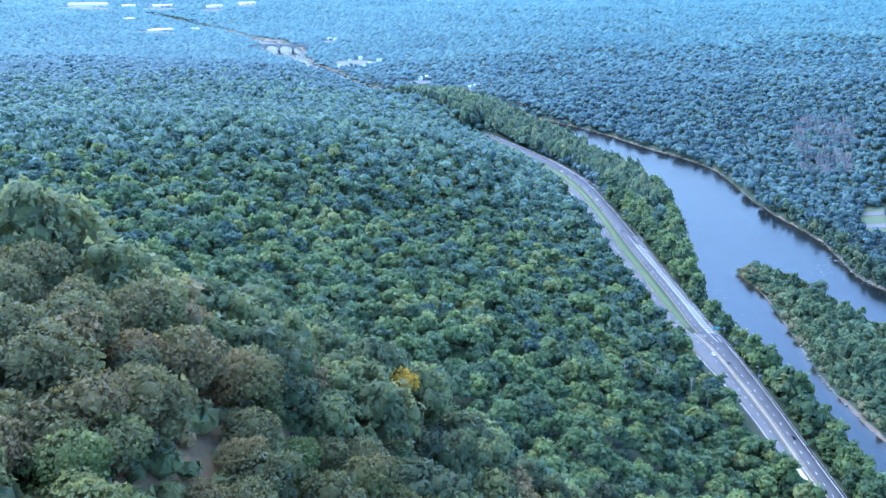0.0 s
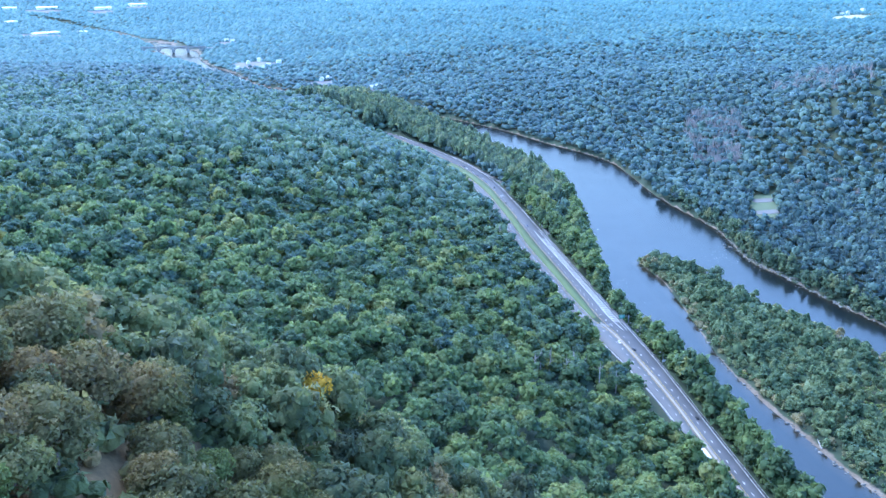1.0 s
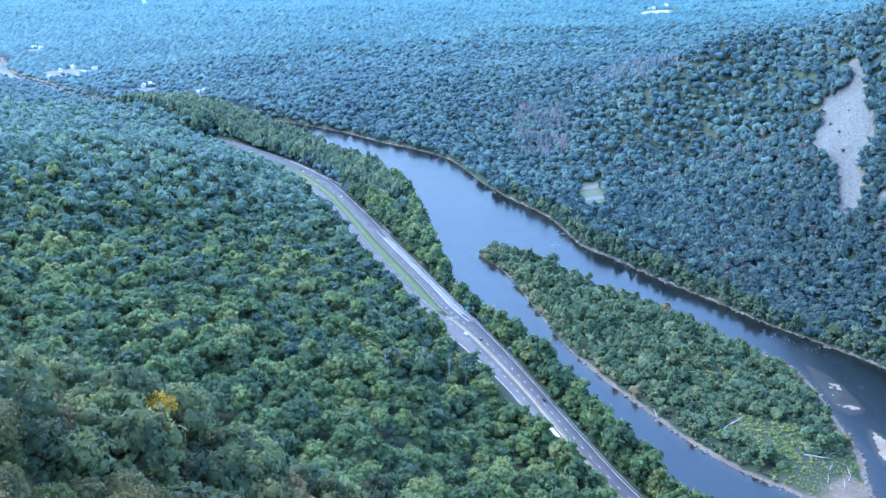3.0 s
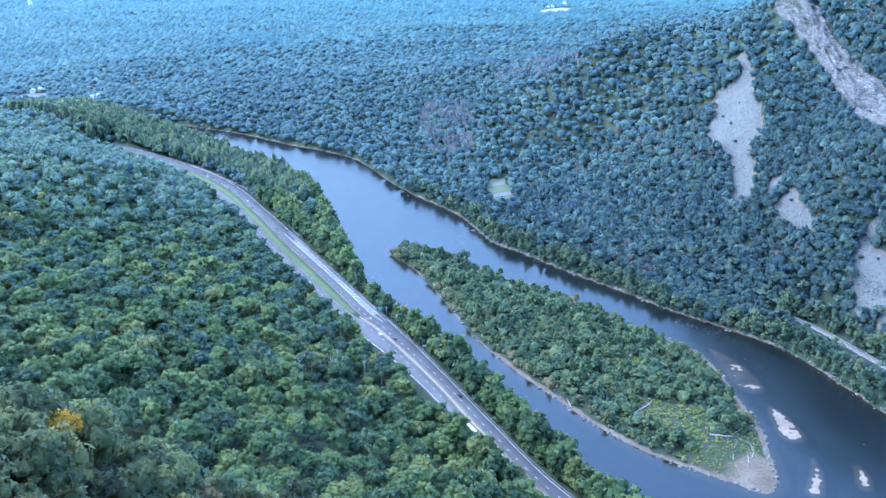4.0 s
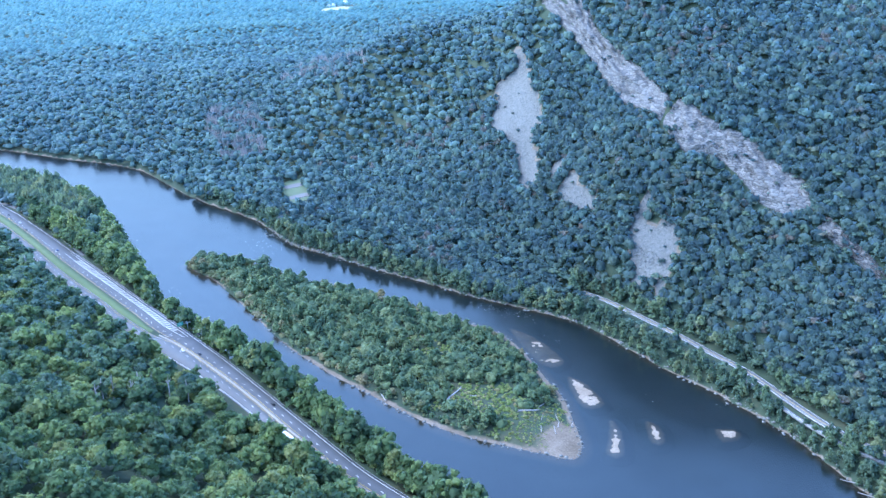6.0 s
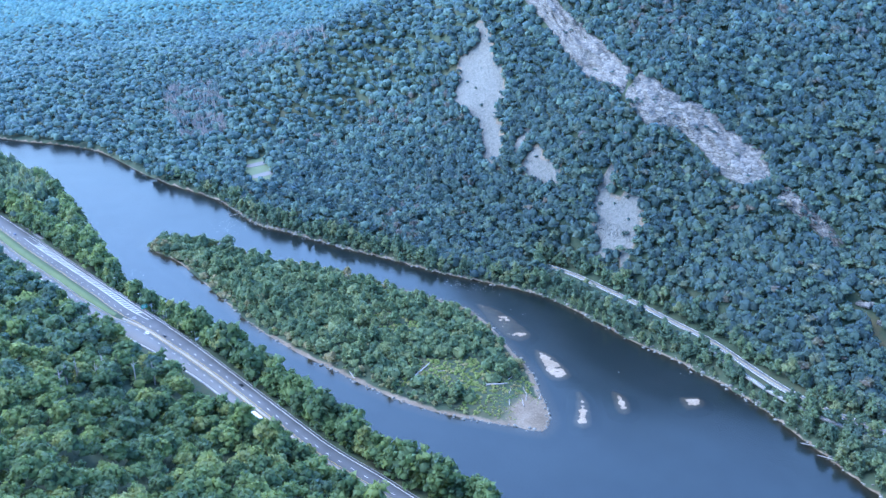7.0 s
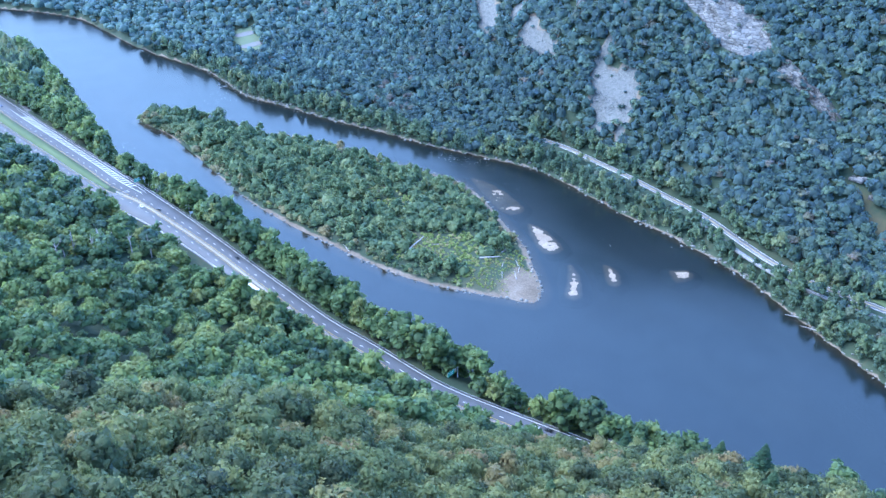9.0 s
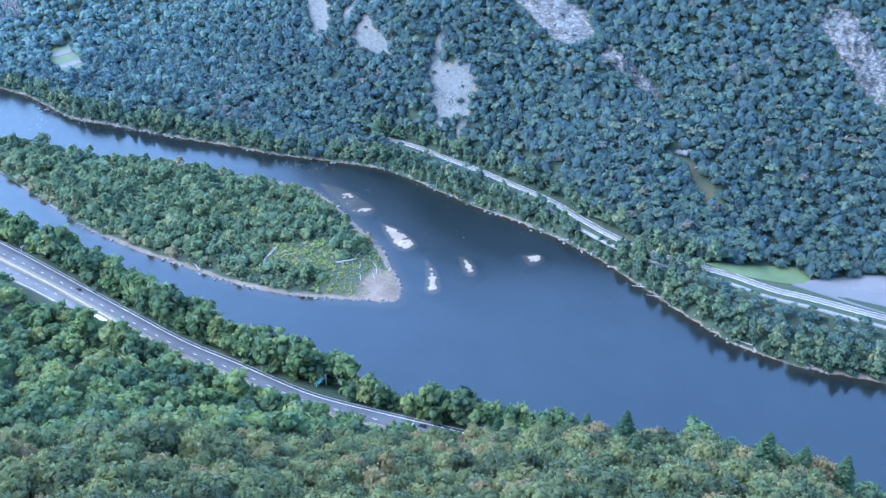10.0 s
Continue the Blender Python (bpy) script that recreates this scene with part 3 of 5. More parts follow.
def cards(r, lobes, n, size, tilt=0.5, low=-0.35):
    """Leaf clumps: small ragged triangles on the outside of the lobes, with normals that follow the lobe."""
    w = lobes[:, 3] ** 2
    k = r.choice(len(lobes), n, p=w / w.sum())
    d = unit(r.normal(size=(n * 5, 3)))
    d = d[d[:, 2] > low][:n]
    c = lobes[k, :3] + d * (lobes[k, 3] * r.uniform(0.9, 1.18, n))[:, None] * np.array([1, 1, 0.88])
    nn = unit(d + r.normal(size=(n, 3)) * tilt)
    u = unit(np.cross(nn, r.normal(size=(n, 3))))
    v = np.cross(nn, u)
    s = (size * r.uniform(0.6, 1.4, n))[:, None]
    tri = np.stack([c + u * s, c + (-u * 0.6 + v * r.uniform(0.6, 1.0, (n, 1))) * s, c + (-u * 0.5 - v * r.uniform(0.6, 1.0, (n, 1))) * s], 1).reshape(-1, 3)
    soft = unit(d + r.normal(size=(n, 3)) * 0.45 + np.array([0, 0, 0.75]))
    return tri, np.arange(3 * n).reshape(n, 3), np.repeat(soft, 3, 0)


def core(r, lobes, shrink=0.9, low=-0.45, level=1, rough=0.12, lift=0.6):
    """The closed mass of a crown: one uneven dome for each lobe, without the faces that lie inside another."""
    v0, f0 = ico(level)
    mid = lobes[0, :3] * (1, 1, 0.75)
    vs, fs, ns, base = [], [], [], 0
    for i, (x, y, z, q) in enumerate(lobes):
        c = np.array([x, y, z])
        p = v0 * q * shrink * np.array([1, 1, 0.9]) * r.uniform(1 - rough, 1 + rough, (len(v0), 1)) + c
        m = p[f0].mean(1)
        keep = (v0[f0].mean(1)[:, 2] > low) & ((m - c) @ unit(c - mid) > -0.45 * q if i else True)
        for j, (x2, y2, z2, q2) in enumerate(lobes):
            if j != i:
                keep &= np.linalg.norm((m - (x2, y2, z2)) / (1, 1, 0.9), axis=1) > q2 * shrink * 0.8
        f = f0[keep]
        used, inv = np.unique(f, return_inverse=True)
        vs.append(p[used])
        ns.append(unit(v0[used] + r.normal(size=(len(used), 3)) * 0.2 + np.array([0, 0, lift])))
        fs.append(inv.reshape(f.shape) + base)
        base += len(used)
    return np.vstack(vs), np.vstack(fs), np.vstack(ns)


def joined(*pieces):
    """Several (vertices, triangles, normals) as one."""
    base, fs = 0, []
    for v, f, n in pieces:
        fs.append(f + base)
        base += len(v)
    return np.vstack([p[0] for p in pieces]), np.vstack(fs), np.vstack([p[2] for p in pieces])


def broadleaf(r, wide, tall, count, n, size, shrink=0.8, low=0.38, tops=3, level=1):
    lb = lobes_of(r, wide, tall, count, low, tops)
    return joined(core(r, lb, shrink, level=level), cards(r, lb, n, size))


def clump(r, count=2, n=0):
    """A far crown: a rounded dome with a few bulges."""
    lb = np.array([(0, 0, 0.55, 0.85)] + [(0.55 * math.cos(a), 0.55 * math.sin(a), r.uniform(0.45, 0.95), r.uniform(0.4, 0.6))
                                         for a in r.uniform(0, 6.3) + np.arange(count) * 6.28 / max(count, 1)])
    body = core(r, lb, 1.0, -0.2, 1, 0.14, 0.9)
    return joined(body, cards(r, lb, n, 0.36, 0.5, -0.1)) if n else body


def dome(r):
    """The farthest crowns: a low rounded cap."""
    a = np.arange(6) * math.pi / 3
    q = r.uniform(0.8, 1.25, 6)
    ring = np.column_stack([q * np.cos(a), q * np.sin(a), r.uniform(-0.1, 0.25, 6)])
    nv = np.column_stack([np.cos(a) * 0.6, np.sin(a) * 0.8, np.full(6, 0.6)])
    f = np.array([(k, (k + 1) % 6, 6) for k in range(6)])
    return np.vstack([ring, (r.uniform(-0.2, 0.2), r.uniform(-0.2, 0.2), 1.0)]), f, unit(np.vstack([nv, (0, 0, 1)]))


def bare_crown(r):
    """A leafless tree: thin upright forks, each a three-sided spike."""
    vs, ns = [], []
    for k in range(9):
        a, d = r.uniform(0, 6.28), r.uniform(0.05, 0.5) if k else 0
        h, w = (r.uniform(0.7, 1.0) if k else 1.0), r.uniform(0.03, 0.05)
        foot = np.array([d * 0.3 * math.cos(a), d * 0.3 * math.sin(a), 0.25 if k else 0.0])
        tip = np.array([d * math.cos(a), d * math.sin(a), h])
        for j in range(3):
            b, c = 2.1 * j, 2.1 * (j + 1)
            vs += [foot + w * np.array([math.cos(b), math.sin(b), 0]), foot + w * np.array([math.cos(c), math.sin(c), 0]), tip]
            ns += [np.array([math.cos(b + 1), math.sin(b + 1), 0.5])] * 3
    return np.array(vs), np.arange(len(vs)).reshape(-1, 3), unit(np.array(ns))


def boulder(r):
    """An angular stone, half sunk."""
    v0, f0 = ico()
    d = v0 * r.uniform(0.6, 1.25, (len(v0), 1))
    keep = v0[f0].mean(1)[:, 2] > -0.5
    return d * np.array([1, 1, 0.85]) + (0, 0, 0.6), f0[keep], None


def scatter(name, mat, pos, size, templates, stretch=(0.85, 1.2), tints=None):
    """Many trees or stones in one mesh: each a turned, scaled copy of one of the templates."""
    vs, fs, ts, ns = [], [], [], []
    base = 0
    pick = rng.integers(0, len(templates), len(pos))
    for k, (v, f, nv) in enumerate(templates):
        sel = np.nonzero(pick == k)[0]
        if not len(sel):
            continue
        a = rng.uniform(0, 2 * math.pi, len(sel))
        s = size[sel]
        h = s * rng.uniform(*stretch, len(sel))
        c, sn = np.cos(a), np.sin(a)
        out = np.empty((len(sel), len(v), 3), np.float32)
        out[:, :, 0] = s[:, None] * (c[:, None] * v[:, 0] - sn[:, None] * v[:, 1]) + pos[sel, 0:1]
        out[:, :, 1] = s[:, None] * (sn[:, None] * v[:, 0] + c[:, None] * v[:, 1]) + pos[sel, 1:2]
        out[:, :, 2] = h[:, None] * v[:, 2] + pos[sel, 2:3]
        vs.append(out.reshape(-1, 3))
        if nv is not None:
            nn = np.empty_like(out)
            nn[:, :, 0] = c[:, None] * nv[:, 0] - sn[:, None] * nv[:, 1]
            nn[:, :, 1] = sn[:, None] * nv[:, 0] + c[:, None] * nv[:, 1]
            nn[:, :, 2] = nv[:, 2]
            ns.append(nn.reshape(-1, 3))
        fs.append((f[None] + (base + np.arange(len(sel))[:, None, None] * len(v))).reshape(-1, 3))
        tv = (tints[sel] if tints is not None else rng.uniform(0, 1, len(sel)))
        ts.append(np.repeat(tv, len(v)))
        base += len(sel) * len(v)
    return put(name, np.vstack(vs), np.vstack(fs), mat, smooth=bool(ns), tint=np.concatenate(ts), normals=np.vstack(ns) if ns else None)


def sites(x0, x1, y0, y1, gap):
    """Jittered grid of tree places."""
    nx, ny = int((x1 - x0) / gap), int((y1 - y0) / gap)
    X, Y = np.meshgrid(np.arange(nx), np.arange(ny))
    X = X + 0.5 * (Y % 2)
    p = np.column_stack([X.ravel(), Y.ravel()]).astype(float) + rng.uniform(-0.46, 0.46, (nx * ny, 2))
    return p * gap + (x0, y0)


LAWN = [(548, 172), (570, 150), (590, 118), (578, 104), (556, 116), (546, 150)]
LOT = [(556, 112), (578, 106), (598, 86), (612, 55), (600, 20), (562, 20), (556, 60)]
CLEARING = [(530, 1030), (554, 1020), (534, 950), (504, 956)]
STAND = [(118, 512), (196, 512), (192, 538), (122, 532)]
OUTCROP = [(268, 190), (262, 215), (278, 222), (292, 205), (300, 180), (288, 172)]
SERVICE = [(192, 1010), (180, 1000), (150, 1085), (158, 1100), (175, 1060)]
YARDS = [(-1640, 4030, 130, 60), (-1350, 4160, 80, 40), (-1100, 4160, 60, 40), (-960, 4290, 60, 40), (-1140, 3440, 80, 50), (-400, 3070, 40, 40), (-58, 2170, 40, 30), (65, 2010, 45, 30), (1620, 2610, 70, 50), (1590, 2330, 60, 70), (-265, 2540, 60, 70)]


def oval(x, y, a, b):
    return [(x + a * math.cos(t) * (1 + 0.2 * math.sin(3 * t)), y + b * math.sin(t)) for t in np.linspace(0, 2 * math.pi, 14, endpoint=False)]


OPEN = [STAND, EARTH, LAWN, LOT, CLEARING, SERVICE, OUTCROP, [(262, 286), (262, 306), (284, 306), (284, 284)], [(246, 676), (246, 690), (258, 690), (258, 676)]] + [oval(*y) for y in YARDS] + SCREES + [lo + [(a[0] * 0.2 + b[0] * 0.8, a[1] * 0.2 + b[1] * 0.8) for a, b in zip(even(lo, 6).tolist(), even(hi, 6).tolist())][::-1] for lo, hi in CLIFFS]
hl, rrd = np.array(HILL_L, float), np.array(RIVER_R, float)


def nearer(p, poly, reach):
    """In the polygon, or up to that far in front of it, down the line of sight of the lookout."""
    way = p / np.maximum(np.linalg.norm(p, axis=1)[:, None], 1)
    out = np.zeros(len(p), bool)
    for d in np.arange(0, reach + 0.1, 5.0):
        out |= inside(p + way * d, poly)[0]
    return out


def bare(p, margin=0.0):
    """Where no tree stands: water, roads, open ground. Also the distance to the nearest road edge or bank."""
    hit, d = inside(p, river_poly)
    out = hit | (d < 0.4 + margin)
    y = p[:, 1]
    rl, rr_ = np.interp(-y, -hl[:, 1], hl[:, 0]), np.interp(-y, -rrd[:, 1], rrd[:, 0])
    along = (y > 150) & (y < 1568)
    out |= along & (p[:, 0] > rl - 1.5 + np.interp(y, [425, 450, 560, 640, 1300, 1420], [3.0, -11, -11, -12, -10, 0])) & (p[:, 0] < rr_ + 4.0)
    edge = np.where(along, np.minimum(np.abs(p[:, 0] - rl), np.abs(p[:, 0] - rr_)), 999)
    de = off_line(p, east_road)
    out |= (de < 6.5) | ((off_line(p + p / np.maximum(np.linalg.norm(p, axis=1)[:, None], 1) * 11, east_road) < 6) & ((p[:, 1] > 255) | (p[:, 1] < 165)))
    for poly in OPEN:
        out |= inside(p, np.array(poly, float))[0]
    for poly in SCREES + [CLEARING, LAWN, LOT] + OPEN[-len(CLIFFS):]:
        out |= nearer(p, np.array(poly, float), 15 if poly in (CLEARING, LAWN, LOT) else 8)
    return out, np.minimum(np.minimum(d, edge), de)


def sector(p, lo=-34, hi=92):
    az = np.degrees(np.arctan2(p[:, 0], p[:, 1]))
    return (az > lo) & (az < hi)


def on_ground(p):
    return np.column_stack([p, height(p)])


def on_spur(p):
    """True on the near spur, this side of its crest and a little below it."""
    r, az = np.hypot(p[:, 0], p[:, 1]), np.degrees(np.arctan2(p[:, 0], p[:, 1]))
    return r < np.interp(az, SPUR[:, 0], SPUR[:, 1]) + np.interp(az, [0, 40, 52, 58], [28, 40, 25, 75])


g = np.random.default_rng(11)
MID = [broadleaf(g, 1.0, 1.55, 7, 135, 0.20, 0.84) for _ in range(10)]
THIN = [broadleaf(g, 1.0, 1.5, 4, 46, 0.29, 0.84) for _ in range(9)]
SLIM = [broadleaf(g, 1.0, 1.5, 4, 30, 0.32, 0.86, tops=2) for _ in range(12)]
EDGE = [broadleaf(g, 0.85, 2.7, 9, 140, 0.20, 0.8, 0.12) for _ in range(7)]
FINE = [broadleaf(g, 1.0, 1.7, 8, 480, 0.098, 0.72, 0.25) for _ in range(8)]
TUFT = [clump(g, 0, 18) for _ in range(9)]
FARC = [clump(g, 1, 9) for _ in range(14)]
TUFTS = [clump(g, 2, 16) for _ in range(12)]
FARM = [clump(g, 0) for _ in range(12)]
CAPS = [dome(g) for _ in range(12)]
BARE = [bare_crown(g) for _ in range(8)]
STONES = [boulder(g) for _ in range(10)]

# woods on both sides of the river
def plant(x0, x1, y0, y1, gap):
    q_ = sites(x0, x1, y0, y1, gap)
    r_ = np.hypot(q_[:, 0], q_[:, 1])
    k_ = sector(q_) & (r_ < 1130 * rng.uniform(0.9, 1.08, len(q_))) & ~on_spur(q_)
    q_, r_ = q_[k_], r_[k_]
    no_, e_ = bare(q_)
    return q_[~no_], r_[~no_], e_[~no_]


west, east, line = plant(-560, 330, 0, 1180, 9.2), plant(400, 1250, 0, 1180, 6.7), plant(150, 640, 0, 1180, 5.8)
p, rr, edge = (np.concatenate([a[a_[2] >= 13] for a, a_ in ((west[k], west), (east[k], east))]) for k in range(3))
z = on_ground(p)
size = np.where(p[:, 0] > 400, 3.0 + 3.4 * rng.uniform(0, 1, len(p)) ** 1.3, 3.0 + 6.2 * rng.uniform(0, 1, len(p)) ** 1.3)
z[:, 2] += size * np.where(p[:, 0] > 400, rng.uniform(0.5, 1.1, len(p)), rng.uniform(0.5, 1.0, len(p)))
close = rr < 760 * rng.uniform(0.62, 1.3, len(rr))
fine = rr < 640
lower = rr < 800 * rng.uniform(0.8, 1.15, len(rr))
east_side = p[:, 0] > 400
strip_ = east_side & (p[:, 1] > 0) & (p[:, 1] < 520) & (p[:, 0] < np.interp(-p[:, 1], -east_road[:, 1], east_road[:, 0]))
size = np.where(strip_, size * np.where(p[:, 1] > 215, 0.75, 0.85), size)
close &= ~east_side
under = plant(520, 1200, 0, 1180, 7.6)[0]
under = under[(under[:, 0] > np.interp(-under[:, 1], -east_road[:, 1], east_road[:, 0]) + 14) | (under[:, 1] > 540)]
low = on_ground(under)
low[:, 2] += 0.5
tagged(scatter("young_woods", m_hill, low, rng.uniform(4.2, 6.0, len(low)), TUFT, (1.1, 1.6)), "young trees filling the mountain woods, tinted haze blue", "woods", kind="stuff")
low = plant(-500, 240, 0, 1100, 9.5)[0]
low = on_ground(low[np.hypot(low[:, 0], low[:, 1]) > 470])
low[:, 2] += 0.5
tagged(scatter("understorey", m_woods, low, rng.uniform(4.0, 6.0, len(low)), TUFT, (0.5, 0.9)), "low leafy undergrowth beneath the woods", "undergrowth", kind="stuff")
tagged(scatter("woods", m_woods, z[close & fine], size[close & fine], MID, (0.7, 1.05)), "dense green broadleaf woods on the valley side", "woods", kind="stuff")
tagged(scatter("upper_woods", m_woods, z[close & ~fine], size[close & ~fine], THIN), "dense green broadleaf woods higher up the valley side", "woods", kind="stuff")
# Trees farther off take the bluer palettes, haze put into their colour.
away = ~close & ~fine
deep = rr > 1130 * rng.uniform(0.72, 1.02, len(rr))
for side, words in ((~east_side, "hazy green woods up the valley side"), (east_side, "woods on the mountain flank, tinted blue for haze")):
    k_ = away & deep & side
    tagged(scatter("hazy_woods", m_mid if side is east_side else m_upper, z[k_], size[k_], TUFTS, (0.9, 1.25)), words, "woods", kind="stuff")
away &= ~deep
fine |= deep & ~close
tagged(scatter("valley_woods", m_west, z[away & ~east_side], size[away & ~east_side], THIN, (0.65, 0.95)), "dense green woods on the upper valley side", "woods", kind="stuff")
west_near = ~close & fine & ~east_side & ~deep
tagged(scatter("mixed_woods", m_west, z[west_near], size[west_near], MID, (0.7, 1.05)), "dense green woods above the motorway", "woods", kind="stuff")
close |= ~east_side
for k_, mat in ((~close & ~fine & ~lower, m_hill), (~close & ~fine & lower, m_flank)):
    tagged(scatter("hillside_woods", mat, z[k_], size[k_], SLIM, (0.62, 0.92)), "dense woods on the mountain slopes, tinted haze blue", "woods", kind="stuff")
tagged(scatter("river_slope_woods", m_flank, z[~close & fine & ~deep], size[~close & fine & ~deep], MID, (0.65, 0.95)), "dense woods on slopes above the river, tinted haze blue", "woods", kind="stuff")
p, rr, edge = (a[line[2] < 15] for a in line)
z = on_ground(p)
size = rng.uniform(3.2, 7.4, len(p)) * np.clip(0.62 + edge * 0.035, 0.62, 1.0)
hill_side = p[:, 0] < np.interp(-p[:, 1], -hl[:, 1], hl[:, 0])
size *= np.where(p[:, 0] < 345, np.where(hill_side, np.where(p[:, 1] < 480, 1.6, 1.0), rng.uniform(1.3, 2.1, len(p))), 1.0)
by_road = (p[:, 0] > 500) & (p[:, 1] > 0) & (p[:, 1] < 520) & (p[:, 0] < np.interp(-p[:, 1], -east_road[:, 1], east_road[:, 0]))
size *= np.where(by_road, np.where(p[:, 1] > 215, 0.8, 0.85), 1.0)
z[:, 2] -= 0.4
east_side = p[:, 0] > 400
tall = hill_side & (p[:, 1] < 480)
tagged(scatter("verge_woods", m_woods, z[tall], size[tall], EDGE, (0.85, 1.2)), "tall leafy trees leaning over the motorway edge", "woods", kind="stuff")
east_side |= tall
tagged(scatter("bank_woods", m_woods, z[~east_side], size[~east_side], EDGE, (0.8, 1.15)), "row of leafy trees along the river bank and motorway verges", "woods", kind="stuff")
east_side &= ~tall
tagged(scatter("far_bank_woods", m_bank, z[east_side], size[east_side], EDGE, (0.85, 1.35)), "row of leafy trees along the far river bank", "woods", kind="stuff")

# tall trees on the strip between the motorway and the river, farther up
p = sites(-160, 320, 1060, 1830, 8.0)
rb = np.interp(-p[:, 1], -rrd[:, 1], rrd[:, 0])
rb = np.maximum(rb, np.where(p[:, 1] < 1330, np.interp(p[:, 1], [1060, 1158, 1235, 1330], [242, 234, 214, 182]), -1e9))
nb = np.array(NEAR_BANK, float)
bank = np.interp(-p[:, 1], -nb[:, 1], nb[:, 0])
keep = ((p[:, 0] > rb + 6) | (p[:, 1] > 1572)) & (p[:, 0] < bank - 3) & (p[:, 0] > bank - 150)
z = on_ground(p[keep])
tagged(scatter("river_strip_woods", m_bank, z, rng.uniform(5.5, 8.5, len(z)), THIN, (1.9, 2.5)), "tall leafy trees between the motorway and the river", "woods", kind="stuff")
p = sites(-1600, 2300, 400, 2500, 9.8)
rr = np.hypot(p[:, 0], p[:, 1])
keep = sector(p, -34, 66) & (rr >= 1130 * rng.uniform(0.9, 1.08, len(p))) & (rr < 2400 * rng.uniform(0.85, 1.12, len(p)))
p, rr = p[keep], rr[keep]
keep = ~bare(p)[0]
p, rr = p[keep], rr[keep]
z = on_ground(p)
size = 4.0 + 5.0 * rng.uniform(0, 1, len(p)) ** 1.6
z[:, 2] += size * rng.uniform(0.3, 0.75, len(p))
# Far crowns change palette with distance, the haze being in the leaf colour.
rr = rr * rng.uniform(0.82, 1.2, len(p))
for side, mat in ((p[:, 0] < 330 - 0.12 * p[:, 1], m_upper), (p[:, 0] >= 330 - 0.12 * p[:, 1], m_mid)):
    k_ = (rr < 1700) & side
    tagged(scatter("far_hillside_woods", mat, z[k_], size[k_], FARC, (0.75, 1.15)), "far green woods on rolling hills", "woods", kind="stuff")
tagged(scatter("distant_woods", m_far, z[rr >= 1700], size[rr >= 1700], FARM[:4] + CAPS[:8], (0.65, 0.95)), "distant woods on rolling hills, tinted haze blue", "woods", kind="stuff")
p = sites(-3200, 3600, 1200, 5000, 16.0)
rr = np.hypot(p[:, 0], p[:, 1])
keep = sector(p, -34, 56) & (rr >= 2400 * rng.uniform(0.85, 1.12, len(p))) & (rr < 4990)
rr = rr * rng.uniform(0.8, 1.2, len(p))
p, rr = p[keep], rr[keep]
keep = ~bare(p, 6)[0]
p, rr = p[keep], rr[keep]
z = on_ground(p)
size = 7.0 + 8.0 * rng.uniform(0, 1, len(p)) ** 1.8
# Both farthest woods glow slightly blue, as haze would make them look.
tagged(scatter("backdrop_woods", m_back, z[rr < 3400], size[rr < 3400], CAPS, (0.6, 0.95)), "woods far up the valley, faintly glowing haze blue", "backdrop", kind="stuff")
tagged(scatter("horizon_woods", m_horizon, z[rr >= 3400], size[rr >= 3400], CAPS, (0.6, 0.95)), "woods near the horizon, glowing pale haze blue", "backdrop", kind="stuff")

# low bushes rooted on the cliffs and in the talus
spots = []
for lo_, hi_ in CLIFFS:
    a_, b_ = even(spline(lo_), 60), even(spline(hi_), 60)
    k_, f_ = rng.integers(0, 60, 26), rng.uniform(0.05, 0.95, (26, 1))
    spots.append(a_[k_] * (1 - f_) + b_[k_] * f_)
spots += [in_poly(s_, n_, rng) for s_, n_ in zip(SCREES, (5, 1, 2, 1, 3, 1))]
z = on_ground(np.vstack(spots))
z[:5 * 26, 2] += 5.5
tagged(scatter("ledge_bushes", m_hill, z, rng.uniform(1.2, 3.4, len(z)), THIN, (0.6, 0.9)), "scattered green bushes rooted on ledges and talus", "bushes", kind="stuff")

# talus blocks
blocks = np.vstack([in_poly(s, int(n), rng) for s, n in zip(SCREES, (2600, 90, 700, 180, 1300, 200))])
z = on_ground(blocks)
size = rng.uniform(0.3, 0.6, len(z)) * rng.choice([1, 1, 1, 1.7], len(z))
z[:, 2] -= size * 0.75
tagged(scatter("talus", m_boulder, z, size, STONES, (0.5, 1.0)), "field of broken grey quartzite blocks on the slope", "rocks", kind="stuff")


# ---- trees of the near spur ----
def tube(bm, pts, radii, sides=6):
    """A tapered limb through a few points."""
    rings = []
    for i, (c, r) in enumerate(zip(pts, radii)):
        c = Vector(c)
        d = (Vector(pts[min(i + 1, len(pts) - 1)]) - Vector(pts[max(i - 1, 0)])).normalized()
        x = d.orthogonal().normalized()
        y = d.cross(x)
        rings.append([bm.verts.new(c + (x * math.cos(a) + y * math.sin(a)) * r) for a in [2 * math.pi * k / sides for k in range(sides)]])
    for a, b in zip(rings, rings[1:]):
        for k in range(sides):
            bm.faces.new((a[k], a[(k + 1) % sides], b[(k + 1) % sides], b[k]))
    bm.faces.new(rings[-1])


